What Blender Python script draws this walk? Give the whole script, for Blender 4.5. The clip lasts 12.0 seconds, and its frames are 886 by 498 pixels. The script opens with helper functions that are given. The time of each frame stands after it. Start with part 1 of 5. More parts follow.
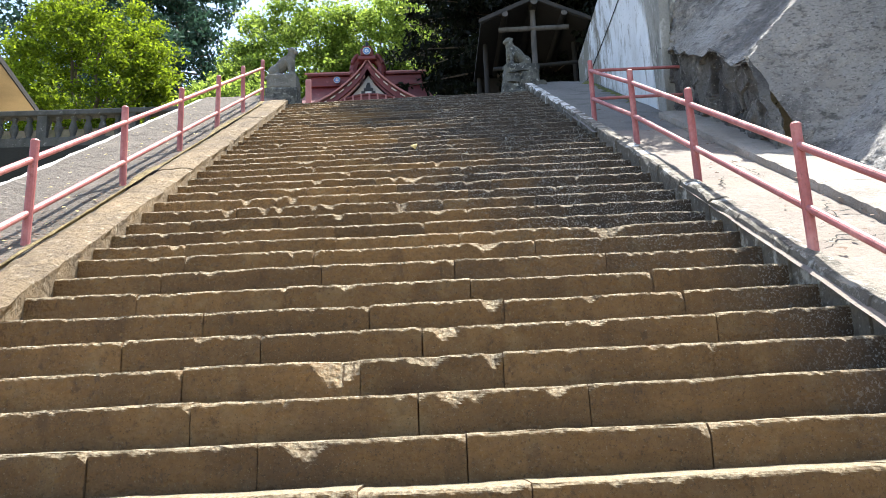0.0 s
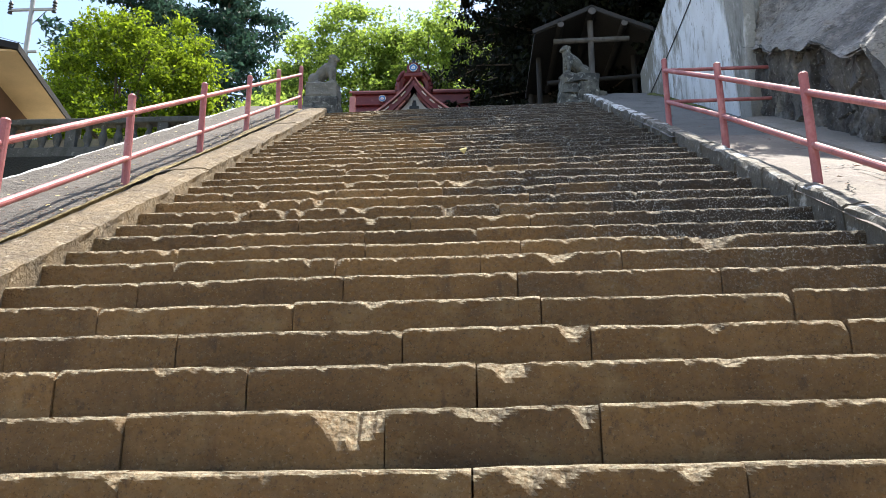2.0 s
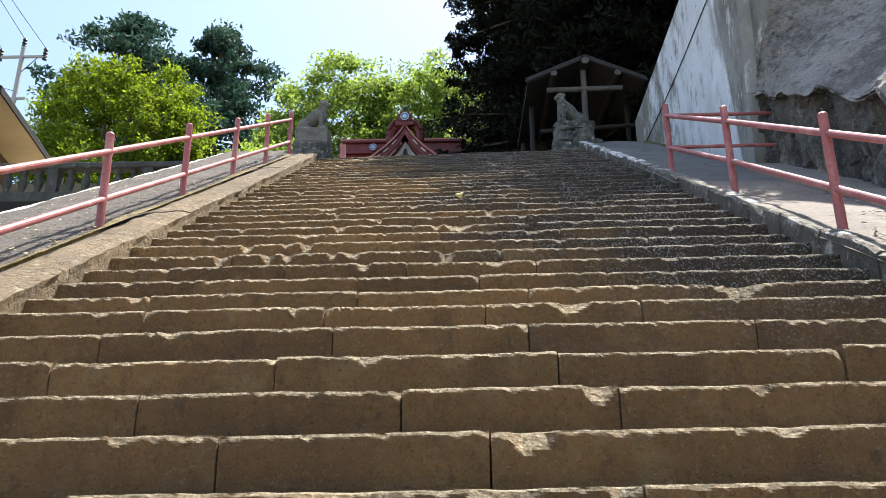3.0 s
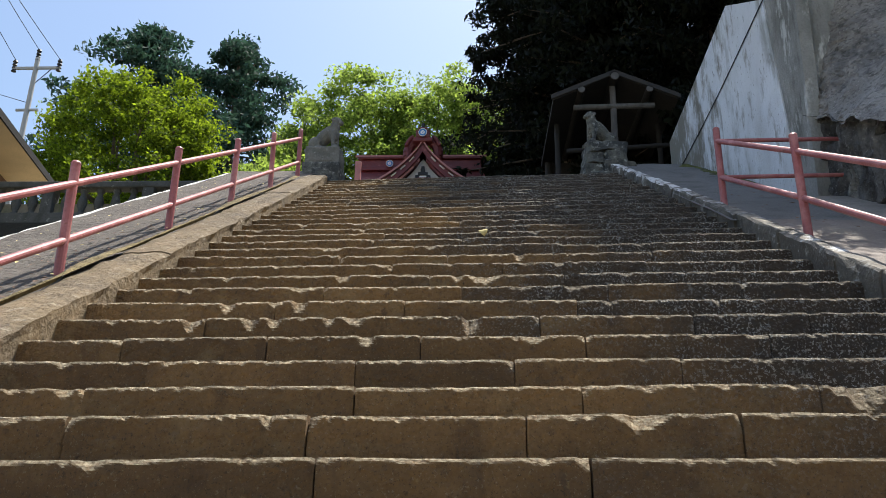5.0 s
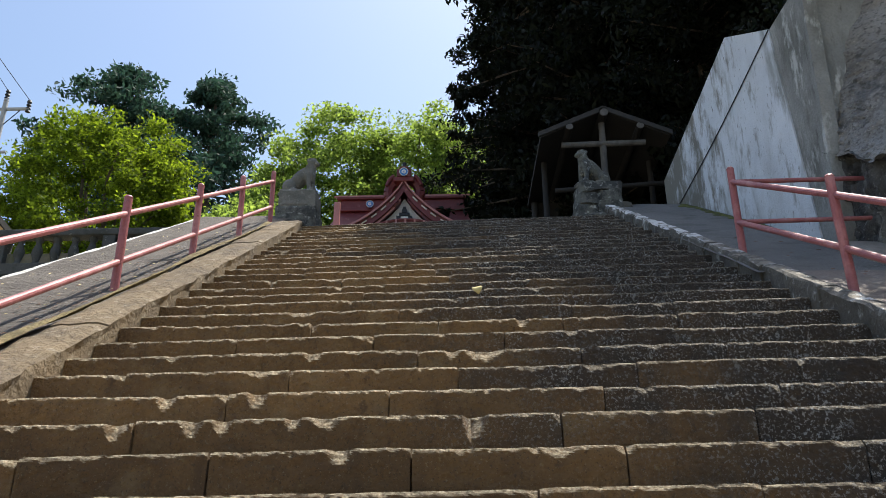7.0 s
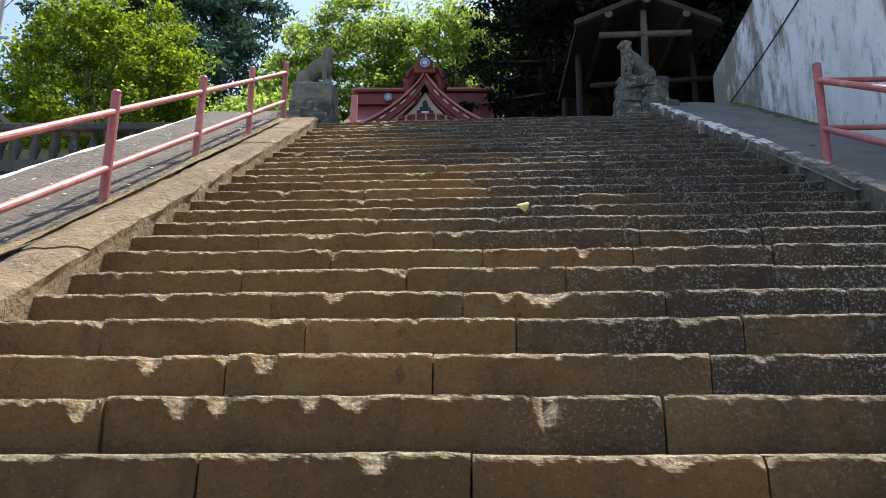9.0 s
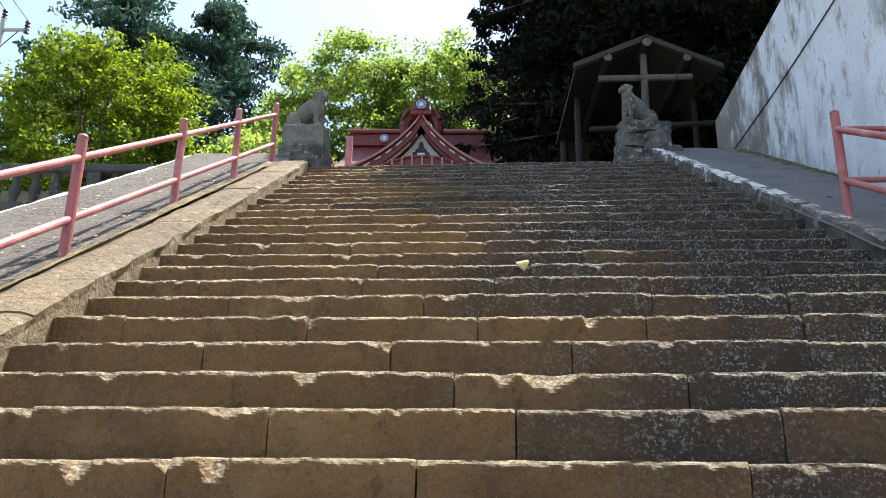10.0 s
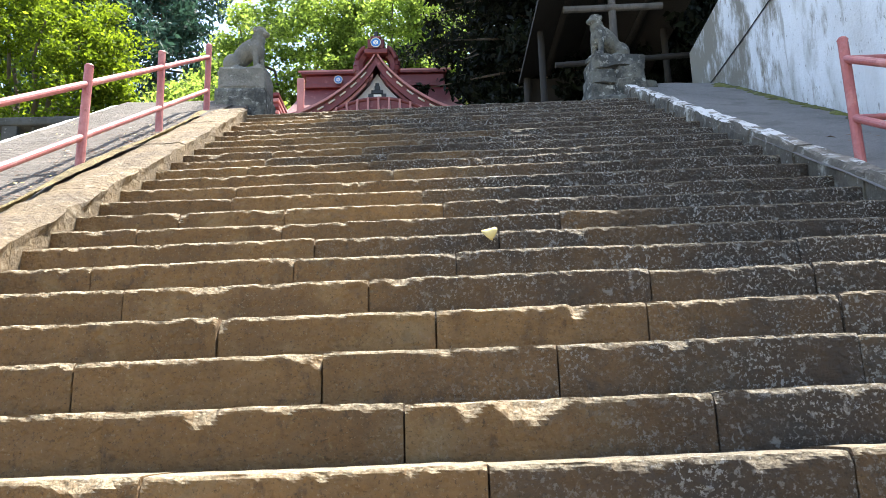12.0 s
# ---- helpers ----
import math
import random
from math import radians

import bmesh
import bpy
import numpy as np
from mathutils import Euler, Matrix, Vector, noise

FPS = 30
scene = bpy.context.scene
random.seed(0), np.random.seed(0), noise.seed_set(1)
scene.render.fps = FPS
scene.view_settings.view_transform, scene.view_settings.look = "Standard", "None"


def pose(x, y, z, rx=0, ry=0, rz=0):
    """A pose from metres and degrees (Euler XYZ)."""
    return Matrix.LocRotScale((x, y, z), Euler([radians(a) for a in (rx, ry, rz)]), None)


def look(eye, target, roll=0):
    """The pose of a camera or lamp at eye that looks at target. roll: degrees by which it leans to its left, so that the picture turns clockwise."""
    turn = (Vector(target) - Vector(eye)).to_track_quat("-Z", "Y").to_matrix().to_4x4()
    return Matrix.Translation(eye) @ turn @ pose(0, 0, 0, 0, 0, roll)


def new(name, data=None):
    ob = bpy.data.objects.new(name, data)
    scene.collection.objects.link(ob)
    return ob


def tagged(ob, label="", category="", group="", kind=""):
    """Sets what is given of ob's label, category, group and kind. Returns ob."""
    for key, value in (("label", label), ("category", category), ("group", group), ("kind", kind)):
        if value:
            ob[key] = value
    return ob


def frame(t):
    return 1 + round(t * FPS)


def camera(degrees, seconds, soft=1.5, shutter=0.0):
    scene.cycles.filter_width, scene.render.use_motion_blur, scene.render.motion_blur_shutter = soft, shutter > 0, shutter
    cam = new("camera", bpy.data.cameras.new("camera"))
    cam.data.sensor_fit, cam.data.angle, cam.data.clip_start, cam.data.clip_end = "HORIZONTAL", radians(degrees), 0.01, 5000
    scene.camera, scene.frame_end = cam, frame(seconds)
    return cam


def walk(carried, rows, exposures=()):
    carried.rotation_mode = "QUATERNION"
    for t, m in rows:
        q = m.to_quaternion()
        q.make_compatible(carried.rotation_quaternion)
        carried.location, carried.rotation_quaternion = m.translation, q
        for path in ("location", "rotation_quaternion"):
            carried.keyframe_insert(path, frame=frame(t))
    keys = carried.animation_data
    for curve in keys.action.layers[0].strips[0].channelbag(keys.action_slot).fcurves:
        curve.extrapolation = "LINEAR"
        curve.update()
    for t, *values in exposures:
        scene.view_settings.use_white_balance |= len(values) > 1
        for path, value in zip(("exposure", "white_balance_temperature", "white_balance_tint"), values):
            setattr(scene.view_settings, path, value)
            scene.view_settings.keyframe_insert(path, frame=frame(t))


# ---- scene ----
cam = camera(58.3, 12.0, soft=0.8)
METRES, EYE, TILT, LEAN, TURN = 6.0, 1.5, 30.0, 0.0, -1.2
ROWS = [
    (0.0, 0.0, 0.0, 0.0, -0.66, -17.06, 2.14),
    (0.5, 0.001, 0.046, -0.032, 3.06, -17.13, 3.4),
    (1.0, -0.0097, 0.0982, -0.0631, 3.51, -12.71, 2.64),
    (1.5, -0.0141, 0.1451, -0.0848, 1.16, -12.21, 2.47),
    (2.0, -0.0142, 0.1955, -0.0775, 2.66, -14.86, 1.93),
    (2.5, -0.0201, 0.2275, -0.0898, 2.06, -11.28, 0.88),
    (4.5, -0.0434, 0.3978, -0.0832, 2.17, -11.2, 4.1),
    (5.0, -0.0403, 0.4401, -0.0836, 3.25, -10.34, 1.06),
    (5.5, -0.0432, 0.4741, -0.0869, 3.47, -10.98, 2.38),
    (6.0, -0.0547, 0.5112, -0.0763, 2.97, -11.27, 1.66),
    (6.5, -0.053, 0.5497, -0.0812, 1.95, -9.16, 1.35),
    (7.0, -0.0575, 0.5901, -0.08, 1.79, -7.72, 1.55),
    (7.5, -0.0712, 0.6314, -0.076, 2.19, -10.49, 0.56),
    (9.5, -0.0905, 0.775, -0.0814, 3.1, -15.45, 1.18),
    (10.0, -0.0889, 0.8162, -0.0798, 2.89, -12.56, 0.6),
    (10.5, -0.0917, 0.8504, -0.086, 1.93, -13.44, 1.35),
    (11.0, -0.0942, 0.8844, -0.0802, 1.24, -14.04, 0.42),
    (11.5, -0.0865, 0.9232, -0.0846, -0.52, -16.33, -0.27),
    (12.0, -0.084, 0.9573, -0.0889, -0.04, -16.88, 1.72),
]
EXPOSURES = [(t, e + 0.24, 6250, 9) for t, e in ((0.0, 1.4), (1.0, 1.5), (1.5, 1.36), (2.0, 1.17), (2.5, 1.12), (4.5, 0.58), (5.5, 0.5), (7.0, 0.48), (7.6, 0.36), (9.4, 1.0), (10.5, 1.32), (11.1, 1.27), (11.5, 1.6), (12.0, 1.8))]
walk(cam, [(t, pose(0, 0, EYE, TILT, LEAN, TURN) @ pose(METRES * x, METRES * y, METRES * z, 90 + pitch, roll, yaw)) for t, x, y, z, yaw, pitch, roll in ROWS],
     EXPOSURES)

# ---- world, sun ----
SUN = Vector((0.25, 0.30, 0.92)).normalized()
world = bpy.data.worlds.new("sky")
scene.world = world
world.use_nodes = True
wn = world.node_tree
sky = wn.nodes.new("ShaderNodeTexSky")
sky.sky_type = "NISHITA"
sky.sun_disc = False
sky.sun_elevation = math.asin(SUN.z)
sky.sun_rotation = math.atan2(SUN.x, SUN.y)
sky.dust_density = 2.6
sky.air_density = 1.25
sky.altitude = 100
wn.nodes["Background"].inputs["Strength"].default_value = 0.12
wn.links.new(sky.outputs[0], wn.nodes["Background"].inputs["Color"])
sun_data = bpy.data.lights.new("sun", "SUN")
sun_data.energy, sun_data.angle, sun_data.color = 5.0, radians(0.53), (1.0, 0.94, 0.84)
sun = new("sun", sun_data)
sun.matrix_world = look((20, 20, 60), Vector((20, 20, 60)) - SUN)


# ---- materials ----
def mat(name, base, rough=0.85, metal=0.0, spots=(), bump=0.0, bump_scale=30.0, vary=0.12, vary_scale=1.5, random_obj=0.0, island=0.0, grain=40.0):
    """Principled paint of one base colour with two scales of variation and any number of stains.
    spots: rows of (colour, scale, from, to, amount, stretch)."""
    m = bpy.data.materials.new(name)
    m.use_nodes = True
    nt = m.node_tree
    nodes, links = nt.nodes, nt.links
    bsdf = nodes["Principled BSDF"]
    bsdf.inputs["Roughness"].default_value = rough
    bsdf.inputs["Metallic"].default_value = metal
    geo = nodes.new("ShaderNodeNewGeometry")

    def mixed(a, b, fac, blend="MIX"):
        n = nodes.new("ShaderNodeMix")
        n.data_type, n.blend_type = "RGBA", blend
        for sock, value in ((n.inputs[0], fac), (n.inputs[6], a), (n.inputs[7], b)):
            if isinstance(value, (int, float)):
                sock.default_value = value
            elif isinstance(value, tuple):
                sock.default_value = (*value[:3], 1)
            else:
                links.new(value, sock)
        return n.outputs[2]

    def noisy(scale, lo, hi, stretch=(1, 1, 1), detail=6.0):
        mp = nodes.new("ShaderNodeMapping")
        mp.inputs["Scale"].default_value = stretch
        links.new(geo.outputs["Position"], mp.inputs["Vector"])
        tx = nodes.new("ShaderNodeTexNoise")
        tx.inputs["Scale"].default_value, tx.inputs["Detail"].default_value = scale, detail
        tx.inputs["Roughness"].default_value = 0.62
        links.new(mp.outputs[0], tx.inputs["Vector"])
        mr = nodes.new("ShaderNodeMapRange")
        mr.inputs["From Min"].default_value, mr.inputs["From Max"].default_value = lo, hi
        links.new(tx.outputs["Fac"], mr.inputs["Value"])
        return mr.outputs[0]

    def scaled(value, k, offset=0.0):
        n = nodes.new("ShaderNodeMath")
        n.operation = "MULTIPLY_ADD"
        links.new(value, n.inputs[0])
        n.inputs[1].default_value, n.inputs[2].default_value = k, offset
        return n.outputs[0]

    light = tuple(min(1, c * (1 + vary * 2)) for c in base)
    dark = tuple(c * (1 - vary * 2) for c in base)
    col = mixed(dark, light, noisy(vary_scale, 0.3, 0.7))
    if grain:
        col = mixed(col, tuple(c * 0.55 for c in base), scaled(noisy(grain, 0.45, 0.75), 0.5))
    for colour, scale, lo, hi, amount, stretch in spots:
        col = mixed(col, colour, scaled(noisy(scale, lo, hi, stretch), amount))
    if random_obj:
        info = nodes.new("ShaderNodeObjectInfo")
        col = mixed(col, (0, 0, 0), scaled(info.outputs["Random"], random_obj))
    if island:
        col = mixed(col, tuple(c * 0.3 for c in base), scaled(geo.outputs["Random Per Island"], island))
    links.new(col, bsdf.inputs["Base Color"])
    if bump:
        bn = nodes.new("ShaderNodeBump")
        bn.inputs["Strength"].default_value, bn.inputs["Distance"].default_value = 1.0, bump
        links.new(noisy(bump_scale, 0.2, 0.8, detail=8.0), bn.inputs["Height"])
        links.new(bn.outputs[0], bsdf.inputs["Normal"])
    m["base"] = base
    return m


def leaf_mat(name, base, glow, through_share=0.5, vary=0.6, hue=(1.3, 1.1, 0.6)):
    """A leaf: diffuse on top, translucent against the light."""
    m = bpy.data.materials.new(name)
    m.use_nodes = True
    nt = m.node_tree
    nodes, links = nt.nodes, nt.links
    nodes.remove(nodes["Principled BSDF"])
    geo = nodes.new("ShaderNodeNewGeometry")

    def ramp(a, b):
        n = nodes.new("ShaderNodeMix")
        n.data_type = "RGBA"
        n.inputs[6].default_value, n.inputs[7].default_value = (*a, 1), (*b, 1)
        links.new(geo.outputs["Random Per Island"], n.inputs[0])
        return n.outputs[2]

    d = nodes.new("ShaderNodeBsdfPrincipled")
    d.inputs["Roughness"].default_value = 0.7
    d.inputs["Specular IOR Level"].default_value = 0.2
    links.new(ramp(tuple(c * (1 - vary) for c in base), tuple(c * k for c, k in zip(base, hue))), d.inputs["Base Color"])
    tr = nodes.new("ShaderNodeBsdfTranslucent")
    links.new(ramp(tuple(c * (1 - vary) for c in glow), tuple(c * k for c, k in zip(glow, hue))), tr.inputs["Color"])
    mx = nodes.new("ShaderNodeMixShader")
    mx.inputs[0].default_value = through_share
    links.new(d.outputs[0], mx.inputs[1])
    links.new(tr.outputs[0], mx.inputs[2])
    links.new(mx.outputs[0], nodes["Material Output"].inputs["Surface"])
    return m


def step_stone():
    """Brown stone: mottled risers, worn tops paled further for sunlight, grey lichen and painted shade that thicken to
    the right and up the flight.
    """
    m = mat("step_stone", (0.272, 0.158, 0.062), 0.93, spots=(
        ((0.135, 0.080, 0.038), 1.7, 0.46, 0.68, 0.65, (1, 1, 1)),
        ((0.09, 0.055, 0.032), 7.0, 0.56, 0.70, 0.45, (1, 1, 0.4)),
        ((0.11, 0.07, 0.04), 15.0, 0.60, 0.68, 0.6, (1, 1, 0.7)),
        ((0.37, 0.265, 0.13), 3.6, 0.54, 0.70, 0.5, (1, 1, 1)),
        ((0.36, 0.27, 0.12), 34.0, 0.62, 0.72, 0.5, (1, 1, 1)),
        ((0.06, 0.042, 0.026), 48.0, 0.61, 0.69, 0.55, (1, 1, 1)),
        ((0.40, 0.32, 0.20), 95.0, 0.60, 0.67, 0.5, (1, 1, 1)),
        ((0.045, 0.033, 0.022), 110.0, 0.58, 0.66, 0.5, (1, 1, 1))),
        bump=0.05, bump_scale=24.0, random_obj=0.28)
    nt = m.node_tree
    nodes, links = nt.nodes, nt.links
    bsdf = nodes["Principled BSDF"]
    geo = nodes.new("ShaderNodeNewGeometry")
    place, up = nodes.new("ShaderNodeSeparateXYZ"), nodes.new("ShaderNodeSeparateXYZ")
    links.new(geo.outputs["Position"], place.inputs[0])
    links.new(geo.outputs["True Normal"], up.inputs[0])

    def math_node(op, a, b=0.0, c=0.0):
        n = nodes.new("ShaderNodeMath")
        n.operation = op
        for sock, v in zip(n.inputs, (a, b, c)):
            if isinstance(v, float):
                sock.default_value = v
            else:
                links.new(v, sock)
        return n.outputs[0]

    def cloud(scale, lo, hi):
        n = nodes.new("ShaderNodeTexNoise")
        n.inputs["Scale"].default_value, n.inputs["Detail"].default_value, n.inputs["Roughness"].default_value = scale, 6.0, 0.65
        links.new(geo.outputs["Position"], n.inputs["Vector"])
        r = nodes.new("ShaderNodeMapRange")
        r.inputs["From Min"].default_value, r.inputs["From Max"].default_value = lo, hi
        links.new(n.outputs["Fac"], r.inputs["Value"])
        return r.outputs[0]

    def over(colour_in, colour, fac):
        n = nodes.new("ShaderNodeMix")
        n.data_type = "RGBA"
        links.new(fac, n.inputs[0])
        links.new(colour_in, n.inputs[6])
        n.inputs[7].default_value = (*colour, 1)
        return n.outputs[2]

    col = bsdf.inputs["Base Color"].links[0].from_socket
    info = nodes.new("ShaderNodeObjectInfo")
    # One mask paints both the lichen and the shade of the upper right steps.
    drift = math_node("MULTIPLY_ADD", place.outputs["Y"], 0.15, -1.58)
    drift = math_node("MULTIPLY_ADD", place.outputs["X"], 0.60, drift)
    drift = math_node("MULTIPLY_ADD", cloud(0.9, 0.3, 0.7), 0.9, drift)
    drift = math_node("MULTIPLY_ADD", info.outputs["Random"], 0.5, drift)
    crust_shade = nodes.new("ShaderNodeMapRange")
    crust_shade.inputs["From Min"].default_value, crust_shade.inputs["From Max"].default_value = 0.0, 0.9
    links.new(drift, crust_shade.inputs["Value"])
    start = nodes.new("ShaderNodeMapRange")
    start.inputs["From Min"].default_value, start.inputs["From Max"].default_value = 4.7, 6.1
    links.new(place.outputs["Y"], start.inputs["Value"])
    crust_shade = math_node("MULTIPLY", crust_shade.outputs[0], start.outputs[0])
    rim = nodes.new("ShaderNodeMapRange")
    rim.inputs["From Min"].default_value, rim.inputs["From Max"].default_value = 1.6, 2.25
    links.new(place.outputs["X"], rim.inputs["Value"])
    crust_shade = math_node("MAXIMUM", crust_shade, math_node("MULTIPLY", rim.outputs[0], 0.8))
    col = over(col, (0.048, 0.039, 0.032), math_node("MULTIPLY", crust_shade, 0.88))
    col = over(col, (0.05, 0.046, 0.04), math_node("MULTIPLY", crust_shade, math_node("MULTIPLY", cloud(5.0, 0.5, 0.66), 0.7)))
    col = over(col, (0.40, 0.385, 0.35), math_node("MULTIPLY", crust_shade, math_node("MULTIPLY", cloud(75.0, 0.54, 0.60), math_node("MULTIPLY", cloud(3.5, 0.36, 0.58), 0.95))))
    col = over(col, (0.40, 0.40, 0.375), math_node("MULTIPLY", crust_shade, math_node("MULTIPLY", cloud(18.0, 0.60, 0.67), 0.55)))
    # Up-facing stone: wear, plus sunlit brightness of the treads put into its colour.
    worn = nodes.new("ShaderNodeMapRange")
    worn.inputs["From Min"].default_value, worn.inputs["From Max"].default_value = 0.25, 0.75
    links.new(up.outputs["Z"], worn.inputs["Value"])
    keep = math_node("MULTIPLY_ADD", crust_shade, -0.55, 0.9)
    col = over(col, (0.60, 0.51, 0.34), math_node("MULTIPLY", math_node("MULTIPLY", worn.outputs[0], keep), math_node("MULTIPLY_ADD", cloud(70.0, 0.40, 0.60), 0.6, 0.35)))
    links.new(col, bsdf.inputs["Base Color"])
    return m


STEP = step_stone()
CHEEK = mat("kerb_stone", (0.205, 0.148, 0.082), 0.92, spots=(
    ((0.12, 0.09, 0.058), 2.6, 0.46, 0.66, 0.75, (1, 1, 1)),
    ((0.40, 0.34, 0.24), 11.0, 0.56, 0.68, 0.6, (1, 1, 1)),
    ((0.06, 0.05, 0.036), 30.0, 0.57, 0.70, 0.6, (1, 1, 1))), bump=0.025, bump_scale=20.0, random_obj=0.15)
CHEEK_DARK = mat("mossy_kerb_stone", (0.135, 0.122, 0.10), 0.93, spots=(
    ((0.52, 0.52, 0.48), 6.0, 0.56, 0.66, 0.8, (1, 1, 1)),
    ((0.055, 0.05, 0.042), 4.0, 0.48, 0.66, 0.75, (1, 1, 1)),
    ((0.45, 0.45, 0.42), 30.0, 0.60, 0.70, 0.7, (1, 1, 1))), bump=0.016, bump_scale=24.0, random_obj=0.2)


def top_coat(m, colour, scale, lo, hi, y0, y1, less):
    """Flaking coat on the upper faces of a material: full past y1, thinned by `less` before y0."""
    nt = m.node_tree
    nodes, links = nt.nodes, nt.links
    bsdf = nodes["Principled BSDF"]
    geo = nodes.new("ShaderNodeNewGeometry")
    place, up = nodes.new("ShaderNodeSeparateXYZ"), nodes.new("ShaderNodeSeparateXYZ")
    links.new(geo.outputs["Position"], place.inputs[0])
    links.new(geo.outputs["True Normal"], up.inputs[0])

    def span(value, a, b, c=0.0, d=1.0):
        n = nodes.new("ShaderNodeMapRange")
        for key, v in (("From Min", a), ("From Max", b), ("To Min", c), ("To Max", d)):
            n.inputs[key].default_value = v
        links.new(value, n.inputs["Value"])
        return n.outputs[0]

    def both(op, a, b):
        n = nodes.new("ShaderNodeMath")
        n.operation = op
        links.new(a, n.inputs[0])
        links.new(b, n.inputs[1])
        return n.outputs[0]

    tx = nodes.new("ShaderNodeTexNoise")
    tx.inputs["Scale"].default_value, tx.inputs["Detail"].default_value, tx.inputs["Roughness"].default_value = scale, 8.0, 0.7
    links.new(geo.outputs["Position"], tx.inputs["Vector"])
    flakes = span(both("SUBTRACT", tx.outputs["Fac"], span(place.outputs["Y"], y0, y1, less, 0.0)), lo, hi)
    fac = both("MULTIPLY", flakes, span(up.outputs["Z"], 0.55, 0.75))
    mix = nodes.new("ShaderNodeMix")
    mix.data_type = "RGBA"
    links.new(fac, mix.inputs[0])
    links.new(bsdf.inputs["Base Color"].links[0].from_socket, mix.inputs[6])
    mix.inputs[7].default_value = (*colour, 1)
    links.new(mix.outputs[2], bsdf.inputs["Base Color"])


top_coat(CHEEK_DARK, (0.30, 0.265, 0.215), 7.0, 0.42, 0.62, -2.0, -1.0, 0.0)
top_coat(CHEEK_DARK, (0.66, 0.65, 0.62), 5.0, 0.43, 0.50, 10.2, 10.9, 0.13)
RAMP = mat("cracked_concrete", (0.20, 0.168, 0.143), 0.9, spots=(
    ((0.22, 0.19, 0.15), 2.4, 0.48, 0.66, 0.6, (1, 1, 1)),
    ((0.33, 0.295, 0.26), 9.0, 0.56, 0.70, 0.5, (1, 1, 1)),
    ((0.14, 0.12, 0.09), 22.0, 0.60, 0.70, 0.6, (1, 1, 1))), bump=0.01, bump_scale=18.0)
COBBLE = mat("ramp_paving", (0.125, 0.104, 0.084), 0.92, spots=(
    ((0.085, 0.07, 0.05), 5.0, 0.48, 0.66, 0.6, (1, 1, 1)),
    ((0.36, 0.32, 0.27), 18.0, 0.60, 0.70, 0.6, (1, 1, 1)),
    ((0.30, 0.17, 0.11), 30.0, 0.63, 0.70, 0.5, (1, 1, 1))), bump=0.04, bump_scale=14.0, random_obj=0.25)
WHITE_EDGE = mat("limewashed_edge", (0.62, 0.60, 0.55), 0.9, spots=(
    ((0.30, 0.27, 0.22), 8.0, 0.50, 0.64, 0.8, (1, 1, 1)),
    ((0.14, 0.12, 0.10), 24.0, 0.60, 0.70, 0.6, (1, 1, 1))), bump=0.008)
# Darker upper ramp: shade that begins near y 9.2 is in its colour.
ASPHALT = mat("worn_shaded_asphalt", (0.16, 0.157, 0.15), 0.92, spots=(
    ((0.06, 0.06, 0.055), 3.0, 0.48, 0.66, 0.6, (1, 1, 1)),
    ((0.26, 0.26, 0.24), 24.0, 0.60, 0.68, 0.6, (1, 1, 1))), bump=0.012, bump_scale=40.0)
FOOTING = mat("pale_footing", (0.28, 0.25, 0.215), 0.9, spots=(
    ((0.22, 0.19, 0.15), 5.0, 0.50, 0.66, 0.6, (1, 1, 1)),
    ((0.12, 0.10, 0.08), 26.0, 0.60, 0.70, 0.6, (1, 1, 1))), bump=0.012, bump_scale=20.0)
PLASTER = mat("stained_white_plaster", (0.70, 0.73, 0.77), 0.85, spots=(
    ((0.46, 0.47, 0.47), 0.7, 0.50, 0.62, 0.55, (1, 1, 0.5)),
    ((0.30, 0.31, 0.29), 1.3, 0.55, 0.64, 0.8, (1, 1, 0.35)),
    ((0.26, 0.26, 0.24), 3.0, 0.60, 0.67, 0.7, (1, 1.6, 0.35)),
    ((0.14, 0.14, 0.13), 9.0, 0.64, 0.70, 0.8, (1, 1.4, 0.4)),
    ((0.16, 0.16, 0.14), 26.0, 0.63, 0.69, 0.7, (1, 1, 0.6))), bump=0.006, vary=0.05, grain=0)
WALL_GREY = mat("weathered_concrete", (0.30, 0.30, 0.28), 0.9, spots=(
    ((0.14, 0.14, 0.12), 2.4, 0.48, 0.64, 0.8, (1, 1, 0.35)),
    ((0.62, 0.62, 0.59), 5.0, 0.56, 0.66, 0.8, (1, 1, 0.4)),
    ((0.08, 0.08, 0.07), 9.0, 0.60, 0.72, 0.7, (1, 1, 0.3))), bump=0.008)
